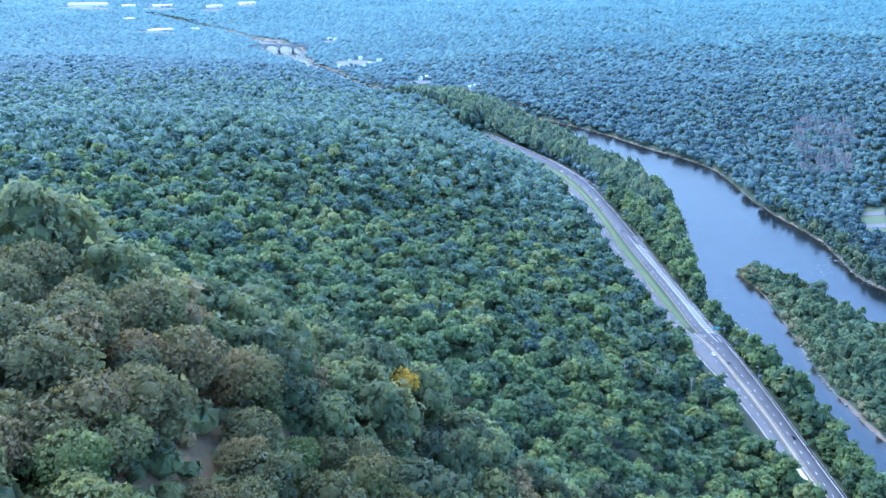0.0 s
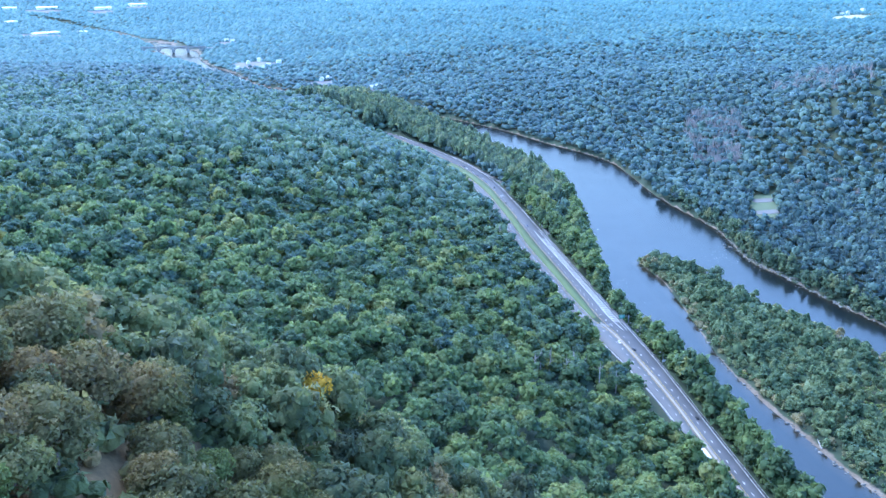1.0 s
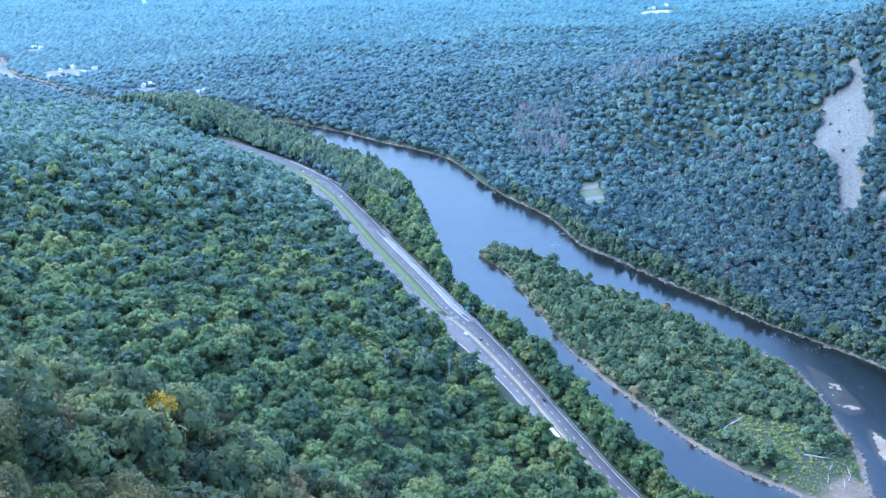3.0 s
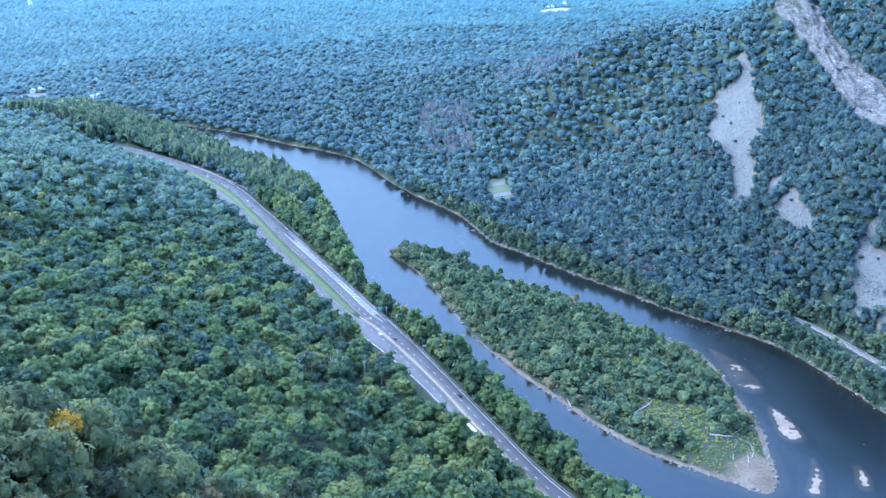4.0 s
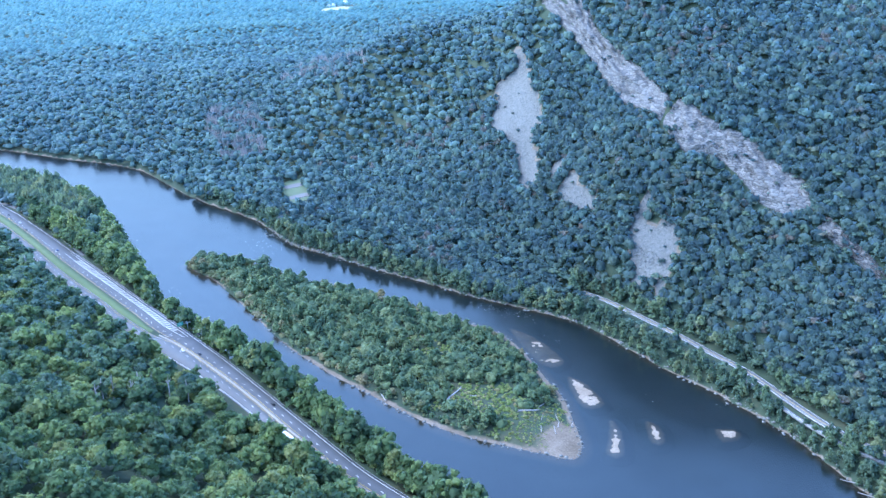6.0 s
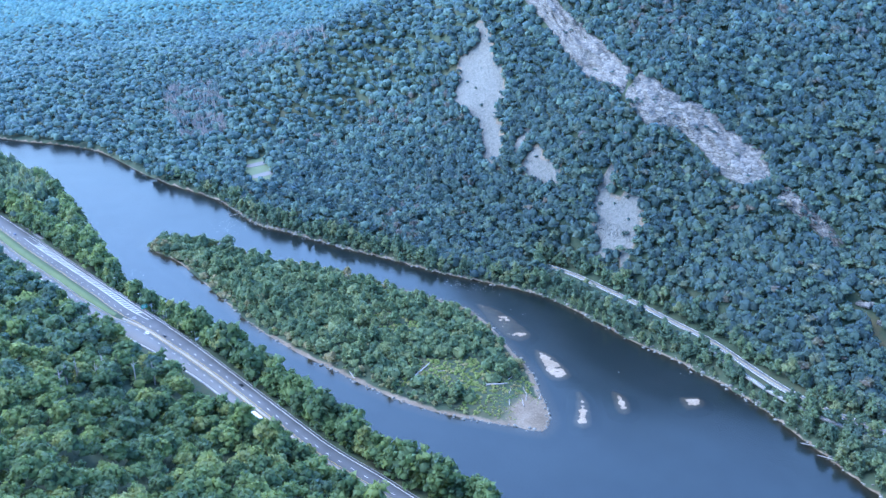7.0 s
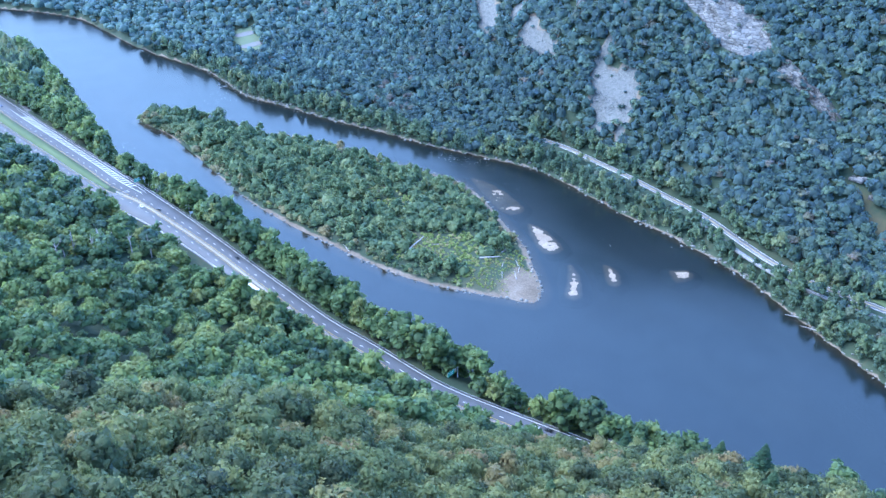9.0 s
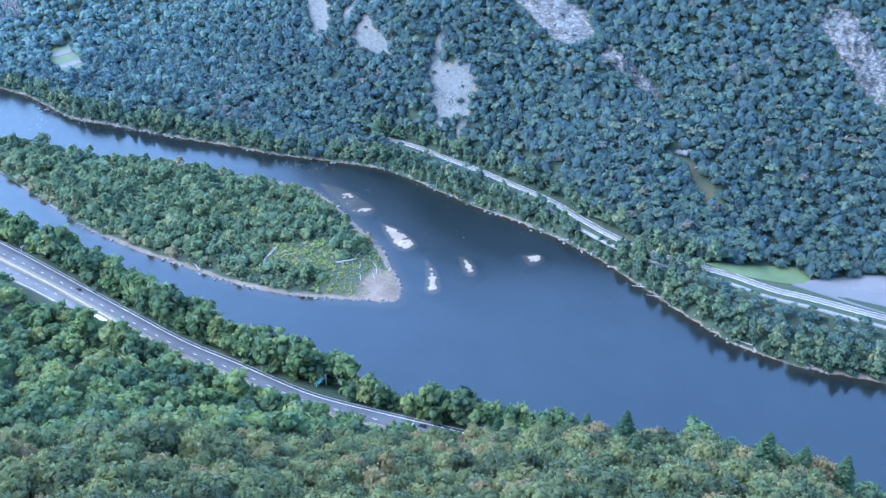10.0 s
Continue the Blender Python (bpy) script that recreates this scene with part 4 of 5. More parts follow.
def trunk_mesh(seed, tall, spread, girth):
    q = random.Random(seed)
    bm = bmesh.new()
    lean = [(q.uniform(-0.3, 0.3) * k, q.uniform(-0.3, 0.3) * k, tall * k / 4) for k in range(5)]
    lean[0] = (0, 0, -1.0)
    tube(bm, lean, [girth * f for f in (1.25, 0.85, 0.7, 0.5, 0.2)], 7)
    for k in range(6):
        a, h = k * 1.05 + q.uniform(-0.3, 0.3), tall * q.uniform(0.35, 0.8)
        e = spread * q.uniform(0.6, 0.95)
        b0 = (0.1 * math.cos(a), 0.1 * math.sin(a), h)
        b1 = (e * 0.5 * math.cos(a), e * 0.5 * math.sin(a), h + tall * 0.10)
        b2 = (e * math.cos(a + 0.2), e * math.sin(a + 0.2), h + tall * q.uniform(0.12, 0.25))
        tube(bm, [b0, b1, b2], [girth * 0.45, girth * 0.3, girth * 0.08], 5)
    me = bpy.data.meshes.new("trunk")
    bm.to_mesh(me)
    bm.free()
    me.materials.append(m_bark)
    return me


def crown_mesh(seed, wide, tall, lift, n, size, mat, lobes=10):
    r = np.random.default_rng(seed)
    lb = lobes_of(r, wide, tall, lobes, 0.22)
    v, f, nv = joined(core(r, lb, 0.58), cards(r, lb, n, size, 0.7))
    ob = put("crown", v + np.array([0, 0, lift]), f, mat, smooth=True, normals=nv)
    me = ob.data
    bpy.data.objects.remove(ob)
    return me


def tree(name, trunk, crown, place, turn, scale, label, category="tree", group=""):
    base = new(name, None)
    base.matrix_basis = pose(*place, 0, 0, turn) @ Matrix.Scale(scale, 4)
    new("trunk", trunk).parent = base
    new("crown", crown).parent = base
    return tagged(base, label, category, group)


OAKS = [(trunk_mesh(k, 5.5, 3.2, 0.22), crown_mesh(100 + k, 3.4, 5.8, 1.6, 2200, 0.21, m_oak, 13)) for k in range(8)]
q = random.Random(5)
p = sites(-150, 260, 20, 300, 6.0)
p = p[sector(p, -38, 95) & on_spur(p)]
no, edge = bare(p)
p, edge = p[~no], edge[~no]
gaps = wavy(p, 13, 4) + 0.6 * wavy(p, 6, 9)
p = p[np.min([np.hypot(p[:, 0] - x, p[:, 1] - y) for x, y in ((-8.5, 143), (-9, 137), (222, 88), (252, 117), (262, 134), (230, 42), (234, 31), (238, 19), (-44, 98), (-42, 93), (87, 164), (84, 159), (130, 167), (127, 162))], axis=0) > 4.5]
gaps = wavy(p, 13, 4) + 0.6 * wavy(p, 6, 9)
p = p[(gaps < 1.25) & (np.hypot(p[:, 0], p[:, 1]) > 55)]
z = on_ground(p)
# the trees of the stretch below the lookout stand singly, the rest as one wood
order = np.argsort(np.hypot(p[:, 0] + 10, p[:, 1] - 30))
single, rest = z[order[:170]], z[order[170:]]
for x, y, h in single:
    t_me, c_me = OAKS[q.randrange(8)]
    s = q.uniform(0.75, 1.5)
    tree("oak_tree", t_me, c_me, (x, y, h), q.uniform(0, 360), s, "small olive-green oak tree on the dry rocky ridge" if s < 1.05 else "broad olive-green oak tree on the dry rocky ridge", "tree", "oaks on the ridge")
size = rng.uniform(2.8, 6.8, len(rest))
rest[:, 2] += size * 0.1
shrubs = sites(-150, 270, 15, 300, 3.3)
shrubs = shrubs[sector(shrubs, -38, 95) & on_spur(shrubs) & (np.hypot(shrubs[:, 0], shrubs[:, 1]) > 45)]
shrubs = shrubs[~bare(shrubs)[0] & (wavy(shrubs, 9, 1) < 0.9)]
tagged(scatter("ridge_scrub", m_slope, on_ground(shrubs), rng.uniform(1.1, 2.5, len(shrubs)), TUFT, (0.7, 1.1)), "low dry scrub between the ridge oaks", "scrub", kind="stuff")
tagged(scatter("ridge_woods", m_slope, rest, size, FINE, (0.8, 1.3)), "dry olive and green oak woods on the rocky ridge slope", "woods", kind="stuff")


# ---- more single trees ----
def pine_mesh(seed, tall, wide):
    """A conifer: whorls of drooping, ragged boughs, open towards the foot."""
    r = np.random.default_rng(seed)
    vs, fs, base = [], [], 0
    levels = int(tall * 1.5)
    for k in range(levels):
        t = k / (levels - 1)
        h = tall * (0.16 + 0.84 * t)
        reach = wide * (1 - t) ** 0.75 * r.uniform(0.75, 1.15) + 0.25
        for j in range(8):
            a = j * 0.785 + k * 0.5 + r.uniform(-0.25, 0.25)
            for m in range(4):
                d = reach * (m + 0.6) / 4
                c = np.array([d * math.cos(a), d * math.sin(a), h - d * 0.12 + r.uniform(-0.1, 0.1)])
                u = np.array([math.cos(a), math.sin(a), r.uniform(-0.3, 0.2)]) * reach * 0.26
                w = np.array([-math.sin(a), math.cos(a), r.uniform(-0.4, 0.4)]) * (0.28 + 0.12 * reach)
                vs.append(np.array([c - u, c - w, c + u, c + w + (0, 0, 0.08)]))
                fs.append(np.arange(4) + base)
                base += 4
    ob = put("crown", np.vstack(vs), np.array(fs), m_pine)
    me = ob.data
    bpy.data.objects.remove(ob)
    return me


pine_trunks = [trunk_mesh(40 + k, 8.0, 0.8, 0.2) for k in range(2)]
PINES = [pine_mesh(60 + k, 10.0, 2.6) for k in range(4)]


def at(x, y, dz=0.0):
    return (x, y, float(height(np.array([[x, y]]))[0]) + dz)


for k, (x, y, s) in enumerate([(291, 186, 2.3), (287, 180, 2.0), (262, 134, 1.9), (252, 117, 1.6), (222, 88, 1.9), (206, 77, 1.4), (230, 42, 1.7), (234, 31, 1.4), (238, 19, 1.5), (150, 120, 1.3), (178, 104, 1.3)]):
    tree("pine_tree", pine_trunks[k % 2], PINES[k % 4], at(x, y), k * 67, s * 1.12, "dark green pine tree on the rocky ridge edge" if s < 2.4 else "tall bushy dark green pine beside the road cutting", "tree", "pines on the ridge")
tree("yellow_tree", OAKS[1][0], crown_mesh(301, 2.6, 5.0, 2.0, 700, 0.24, m_yellow), at(-8.5, 143), 20, 1.6, "small tree in bright yellow autumn leaf on the ridge", "tree")
rusty = crown_mesh(302, 2.4, 3.6, 0.4, 800, 0.17, m_rust)
for k, (x, y, s) in enumerate([(-52, 86, 0.7), (-46, 72, 0.75), (-38, 84, 0.6), (-58, 97, 0.7), (-30, 66, 0.6), (-63, 80, 0.7), (-49, 78, 0.6), (-43, 66, 0.7), (-36, 74, 0.6), (262, 152, 1.2), (250, 118, 1.0), (214, 60, 0.9), (591, 98, 1.9), (238, 142, 1.0), (-42, 100, 0.9), (60, 110, 1.0)]):
    tree("rust_shrub", OAKS[2][0], rusty, at(x, y), k * 50, s, "rust-brown leafed shrub with thinning foliage", "shrub", "rusty shrubs")
m_twig = surface("weathered_twigs", [(0.3, (0.12, 0.11, 0.105)), (0.7, (0.19, 0.175, 0.165))], 0.05, 0.6)
m_dead = surface("dead_wood", [(0.3, (0.26, 0.24, 0.22)), (0.7, (0.40, 0.375, 0.35))], 0.5, 4.0)


def dead_tree(x, y, tall, seed, label="bare grey dead tree with broken limbs among the woods"):
    q = random.Random(seed)
    w = min(1.0, tall / 18)
    ob = new("dead_tree", None)
    ob.matrix_basis = pose(*at(x, y))
    bm = bmesh.new()
    tube(bm, [(0, 0, -0.5), (0.2, 0, tall * 0.3), (q.uniform(-0.5, 0.5), 0.2, tall * 0.65), (q.uniform(-0.8, 0.8), 0.3, tall)], [0.5 * w, 0.42 * w, 0.3 * w, 0.08 * w])
    part("trunk", bm, m_dead, ob)
    for k in range(7):
        a, h, e = k * 0.9 + q.random(), tall * q.uniform(0.4, 0.85), q.uniform(1.4, 3.2) * w
        bm = bmesh.new()
        tube(bm, [(0.1, 0, h), (e * 0.5 * math.cos(a), e * 0.5 * math.sin(a), h + e * 0.5), (e * math.cos(a + 0.3), e * math.sin(a + 0.3), h + e * 1.1)], [0.24 * w, 0.18 * w, 0.05 * w], 5)
        part("branch", bm, m_dead, ob)
    return tagged(ob, label, "dead tree", "dead trees")


for k, (x, y, t) in enumerate([(127, 530, 20), (135, 545, 19), (143, 549, 21), (155, 546, 20), (163, 555, 21), (170, 549, 19), (180, 544, 21), (192, 540, 20), (70, 300, 14), (118, 320, 15),
                               (150, 262, 15), (95, 262, 14), (-60, 140, 9), (-37, 132, 8), (180, 900, 18), (165, 880, 18), (60, 810, 18), (90, 830, 17)]):
    dead_tree(x, y, t, k)
DYING = [(522, 1200), (566, 1130), (610, 1200), (660, 1390), (616, 1435), (566, 1365)]
FADING = [(711, 1190), (753, 1136), (860, 1330), (880, 1480), (780, 1450), (727, 1400)]
p = np.vstack([in_poly(DYING, 190, rng), in_poly(FADING, 130, rng)])
tagged(scatter("bare_woods", m_twig, on_ground(p), rng.uniform(14, 22, len(p)), BARE, (0.9, 1.1)), "thin grey leafless trees standing on the far hillside", "dead trees", kind="stuff")
dead_tree(-44, 98, 3.0, 77, "pale forked dead snag among ridge shrubs")

# lone bushes standing on the open talus
low_bush = crown_mesh(305, 3.0, 3.6, 0.1, 420, 0.3, m_flank)
for x, y, sc in ((625, 456, 1.25), (722, 769, 0.7), (646, 658, 1.0), (640, 500, 0.9), (706, 742, 0.9)):
    tree("talus_bush", OAKS[4][0], low_bush, at(x, y), x, sc, "round dark green bush standing on the grey talus", "bush", "talus bushes")

# ---- island ----
isl = sites(300, 490, 330, 880, 5.0)
hit, d = inside(isl, island_poly)
tip_d = np.hypot(isl[:, 0] - 392, isl[:, 1] - 352)
open_d = np.minimum(np.hypot((isl[:, 0] - 388), (isl[:, 1] - 432) * 0.8), np.hypot(isl[:, 0] - 402, (isl[:, 1] - 520)) + 8)
keep = hit & (d > np.interp(isl[:, 1], [560, 640], [5.0, 1.2])) & (tip_d > 50) & (open_d > 24 + 8 * wavy(isl, 12)) & ~((wavy(isl, 17, 2) > 0.72) & (isl[:, 1] < 600))
p, d = isl[keep], d[keep]
z = on_ground(p)
size = (1.3 + 4.4 * rng.uniform(0, 1, len(p)) ** 1.5) * np.clip(0.55 + d * 0.03, 0.55, 1.1) * np.where(p[:, 1] > 640, 1.25, 1.0)
z[:, 2] -= 0.3
tints = np.clip(rng.uniform(0, 1, len(p)) * 0.75 + np.where(d < 12, 0.35, 0.0), 0, 1)
tagged(scatter("island_thicket", m_island, z, size, EDGE[:3] + MID[:2] + TUFTS[:3], (0.75, 1.2), tints), "thick yellow-green willow and sycamore scrub on the island", "thicket", kind="stuff")
weeds = isl[hit & (tip_d > 14) & (inside(isl, island_poly)[1] > 5) & ~keep]
weeds = np.repeat(weeds, 5, 0) + rng.uniform(-2.4, 2.4, (5 * len(weeds), 2))
z = on_ground(weeds)
tagged(scatter("island_weeds", m_weed, z - (0, 0, 0.15), rng.uniform(0.5, 1.7, len(z)) * np.interp(np.hypot(z[:, 0] - 392, z[:, 1] - 352), [15, 50], [0.35, 1.0]), TUFT, (0.5, 0.9)), "low yellow-green weeds on the open island ground", "weeds", kind="stuff")
big = crown_mesh(303, 3.6, 6.0, 0.4, 700, 0.3, m_island)
for x, y, s in [(383, 797, 2.5), (330, 842, 2.0), (338, 856, 2.2), (346, 846, 2.1), (327, 828, 1.8), (354, 838, 1.7), (334, 820, 1.7)]:
    tree("island_tree", OAKS[3][0], big, at(x, y), x * 3, s, "rounded leafy tree on the upstream end of the island" if s < 1.5 else "dark round tree standing above the island thicket", "tree", "island trees")


def log(x, y, turn, long, thick, seed):
    q = random.Random(seed)
    ob = new("driftwood_log", None)
    ob.matrix_basis = pose(*at(x, y, thick * 0.8), 0, 0, turn)
    bm = bmesh.new()
    tube(bm, [(-long / 2, 0, 0), (-long * 0.2, 0.2, 0.1), (long * 0.2, -0.1, 0.1), (long / 2, 0.2, 0.3)], [thick, thick * 0.9, thick * 0.7, thick * 0.35], 7)
    part("stem", bm, m_dead, ob)
    bm = bmesh.new()
    for k in range(6):
        a = k * 1.05
        tube(bm, [(-long / 2, 0, 0), (-long / 2 - 0.8, math.cos(a) * 1.6 * thick, math.sin(a) * 1.6 * thick + 0.2)], [thick * 0.4, 0.05], 4)
    part("root_plate", bm, m_dead, ob)
    return tagged(ob, "bleached grey driftwood log stranded on river ground", "log", "driftwood logs")


for k, (x, y, a, l, t) in enumerate([(370, 452, 20, 24, 0.7), (398, 397, -35, 16, 0.8), (326, 486, 75, 12, 0.35), (345, 430, 60, 9, 0.4), (404, 372, 40, 9, 0.3), (396, 368, 52, 11, 0.3), (410, 380, 60, 9, 0.25),
                                     (400, 385, 35, 8, 0.3), (388, 374, 48, 9, 0.3), (412, 366, 30, 7, 0.25), (505, 196, 115, 26, 0.5), (499, 186, 110, 18, 0.4), (413, 398, 10, 9, 0.4), (380, 440, -20, 10, 0.3), (440, 520, 35, 16, 0.5),
                                     (480, 118, 95, 12, 0.35), (483, 78, 75, 9, 0.3)]):
    log(x, y, a, l, t, k)

# ---- gravel bars, each its own low mound of pebbles ----
m_bar = ground_material("bar_gravel", 1.3)
for k, poly in enumerate(bar_polys):
    lo, hi = poly.min(0) - 17, poly.max(0) + 17
    bx, by = np.arange(lo[0], hi[0], 1.2), np.arange(lo[1], hi[1], 1.2)
    BX, BY = np.meshgrid(bx, by)
    bp = np.column_stack([BX.ravel(), BY.ravel()])
    hit, d = inside(bp, poly)
    bz = np.where(hit, np.minimum(0.32, d * 0.09), -d * 0.34) + 0.16 * wavy(bp, 4, k) + 0.12 * wavy(bp, 1.7, k + 3) + (0.3 * wavy(bp, 9, 5) - 0.42 if k == 0 else -0.2)
    bi = np.arange(BX.size).reshape(BX.shape)
    bq = np.stack([bi[:-1, :-1], bi[:-1, 1:], bi[1:, 1:], bi[1:, :-1]], -1).reshape(-1, 4)
    bq = bq[bz[bq].max(1) > -3.7]
    tagged(put("gravel_bar", np.column_stack([bp, bz]), bq, m_bar, smooth=True, tint=np.ones(len(bp))), "pale pebble bar barely rising from the shallow river", "gravel bar", group="gravel bars", kind="structure")

# ---- stones and broken water ----
def along(line, y0, y1, n, off):
    k = (line[:, 1] > y0) & (line[:, 1] < y1)
    b = line[k]
    i = rng.integers(0, len(b), n)
    return b[i] + rng.normal(0, off, (n, 2))


st = np.vstack([along(far_bank, 250, 1000, 900, 2.2), along(far_bank, 780, 900, 220, 6.0), along(far_bank, 60, 250, 120, 1.2), along(near_bank, 640, 1000, 160, 3.5),
                along(island_poly, 330, 520, 260, 1.6), along(island_poly, 520, 700, 120, 1.0)])
z = np.maximum(on_ground(st), np.array([-1e9, -1e9, -0.35]))
size = rng.uniform(0.35, 1.1, len(z)) * rng.choice([1, 1, 1, 2.0], len(z))
z[:, 2] -= size * 0.35
tagged(scatter("bank_stones", m_boulder, z, size, STONES, (0.4, 0.8)), "grey and brown stones along the waterline", "stones", kind="stuff")
m_foam = surface("white_water", [(0.3, (0.50, 0.53, 0.55)), (0.7, (0.68, 0.71, 0.73))], 0.4, 3.0, 0.5)
fx = np.vstack([np.array([(x, y)]) + rng.normal(0, s, (n, 2)) * (1, 1.5) for x, y, s, n in
                [(505, 570, 5, 30), (510, 555, 6, 40), (520, 535, 5, 30), (430, 860, 11, 50), (410, 876, 12, 40), (281, 800, 6, 22), (288, 748, 2, 3), (522, 317, 2, 4), (487, 352, 4, 4), (500, 480, 7, 8), (305, 975, 4, 8)]])
z = np.column_stack([fx, np.full(len(fx), -0.12)])
z = z[inside(fx, river_poly)[0]]
tagged(scatter("white_water", m_foam, z, rng.uniform(0.2, 0.65, len(z)), CAPS, (0.15, 0.3)), "white broken water over shallow stones", "rapids", kind="stuff")


# rock outcrops near the ridge and the road
def outcrop(x, y, w, d, h, turn, seed):
    r = np.random.default_rng(seed)
    ob = new("rock_outcrop", None)
    ob.matrix_basis = pose(*at(x, y, -0.6), 0, 0, turn)
    for k in range(9):
        bm = bmesh.new()
        bmesh.ops.create_cube(bm, size=1)
        s = np.array([w * r.uniform(0.25, 0.5), d * r.uniform(0.3, 0.6), h * r.uniform(0.35, 0.9)])
        c = np.array([r.uniform(-0.4, 0.4) * w, r.uniform(-0.4, 0.4) * d, s[2] * 0.45])
        for v in bm.verts:
            v.co = Vector(np.array(v.co) * s * r.uniform(0.8, 1.15, 3) + c)
        bmesh.ops.rotate(bm, cent=Vector(c), matrix=Matrix.Rotation(r.uniform(-0.35, 0.35), 3, "Y") @ Matrix.Rotation(r.uniform(-0.5, 0.5), 3, "Z"), verts=bm.verts)
        bmesh.ops.bevel(bm, geom=bm.edges[:], offset=0.18 * min(s), segments=1, affect="EDGES")
        part("block", bm, m_rock, ob)
    return tagged(ob, "pale grey fractured rock outcrop among the trees", "rock", "rock outcrops")


for k, (x, y, w, d, h, a) in enumerate([(88, 168, 9, 6, 4, 20), (131, 171, 8, 5, 4, 40), (295, 196, 14, 9, 9, 10), (303, 190, 12, 9, 11, 35), (312, 180, 13, 8, 9, 60), (287, 186, 9, 7, 5, 15), (277, 196, 8, 6, 5, 0),
                                        (270, 205, 7, 5, 4, 30), (318, 170, 9, 7, 6, 20), (255, 170, 6, 5, 4, 0), (238, 128, 5, 4, 3, 10), (586, 137, 8, 5, 2, 40), (640, 236, 9, 12, 6, 0), (632, 218, 7, 9, 5, 20), (212, 66, 4, 3, 3, 20)]):
    outcrop(x, y, w, d, h, a, k)


# ---- motorway furniture ----
def strip(line, z, half, name, mat, parent, y0=-1e9, y1=1e9, depth=0.03):
    line = line[(line[:, 1] > y0) & (line[:, 1] < y1)]
    t = np.gradient(line, axis=0)
    n = np.column_stack([-t[:, 1], t[:, 0]]) / np.linalg.norm(t, axis=1)[:, None]
    return ribbon(name, line + n * half, line - n * half, z, mat, parent, depth)


def between(a, b, f):
    return a * (1 - f) + b * f


def inset(a, b, m):
    w = np.linalg.norm(b - a, axis=1)[:, None]
    return a + (b - a) * m / w


grass = ribbon("median", *[m[(m[:, 1] > 697)] for m in (inset(hil_r, riv_l, 0.8), inset(riv_l, hil_r, 0.8))], 8.22, m_grass)
tagged(grass, "mown green grass median between the carriageways", "grass", kind="structure")
m_yline = surface("yellow_paint", [(0.3, (0.45, 0.32, 0.08)), (0.7, (0.6, 0.44, 0.12))], 0.3, 3.0)
strip(inset(riv_r, riv_l, 2.0), 8.19, 0.16, "edge_line", m_paint, road_river)
strip(inset(riv_l, riv_r, 1.2), 8.19, 0.10, "edge_line", m_yline, road_river)
strip(inset(hil_l, hil_r, 1.6), 8.19, 0.13, "edge_line", m_paint, road_hill)
strip(inset(hil_r, hil_l, 1.2), 8.19, 0.10, "edge_line", m_yline, road_hill)
bar = new("median_barrier", None)
line = (hil_r + riv_l)[:min(len(hil_r), len(riv_l))] / 2
line = line[line[:, 1] < 690]
for k in range(0, len(line) - 1, 1):
    a, b = line[k], line[k + 1]
    bm = bmesh.new()
    d = Vector((b[0] - a[0], b[1] - a[1], 0))
    n = Vector((-d.y, d.x, 0)).normalized()
    prof = [(-0.32, 0.1), (-0.12, 0.35), (-0.09, 0.95), (0.09, 0.95), (0.12, 0.35), (0.32, 0.1)]
    rows_ = [[bm.verts.new(Vector((q_[0], q_[1], 8.1)) + n * o + Vector((0, 0, h))) for o, h in prof] for q_ in (a + np.array(d[:2]) * 0.01, b - np.array(d[:2]) * 0.01)]
    for i in range(5):
        bm.faces.new((rows_[0][i], rows_[0][i + 1], rows_[1][i + 1], rows_[1][i]))
    for r_ in rows_:
        bm.faces.new(r_)
    part("barrier_segment", bm, m_concrete, bar)
tagged(bar, "pale concrete barrier between the two carriageways", "barrier")
strip(line, 8.175, 1.05, "median_strip", surface("sandy_concrete", [(0.3, (0.26, 0.22, 0.17)), (0.7, (0.36, 0.31, 0.25))], 0.05, 1.5), road_river)


def dash_mesh(long, wide):
    me = bpy.data.meshes.new("lane_dash")
    bm = bmesh.new()
    bmesh.ops.create_cube(bm, size=1)
    bmesh.ops.scale(bm, vec=(wide, long, 0.03), verts=bm.verts)
    bm.to_mesh(me)
    bm.free()
    me.materials.append(m_paint)
    return me


DASH = dash_mesh(3.05, 0.22)


def dashes(line, parent, period=12.2, y0=150, y1=1640):
    s = np.concatenate([[0], np.cumsum(np.linalg.norm(np.diff(line, axis=0), axis=1))])
    for t in np.arange(4, s[-1], period):
        x, y = np.interp(t, s, line[:, 0]), np.interp(t, s, line[:, 1])
        if y0 < y < y1:
            x2, y2 = np.interp(t + 1, s, line[:, 0]), np.interp(t + 1, s, line[:, 1])
            ob = new("lane_dash", DASH)
            ob.matrix_basis = pose(x, y, 8.19, 0, 0, math.degrees(math.atan2(y2 - y, x2 - x)) - 90)
            ob.parent = parent


dashes(inset(riv_l, riv_r, 4.9), road_river, y1=1250)
dashes(inset(hil_r, hil_l, 5.0), road_hill, y1=1000)
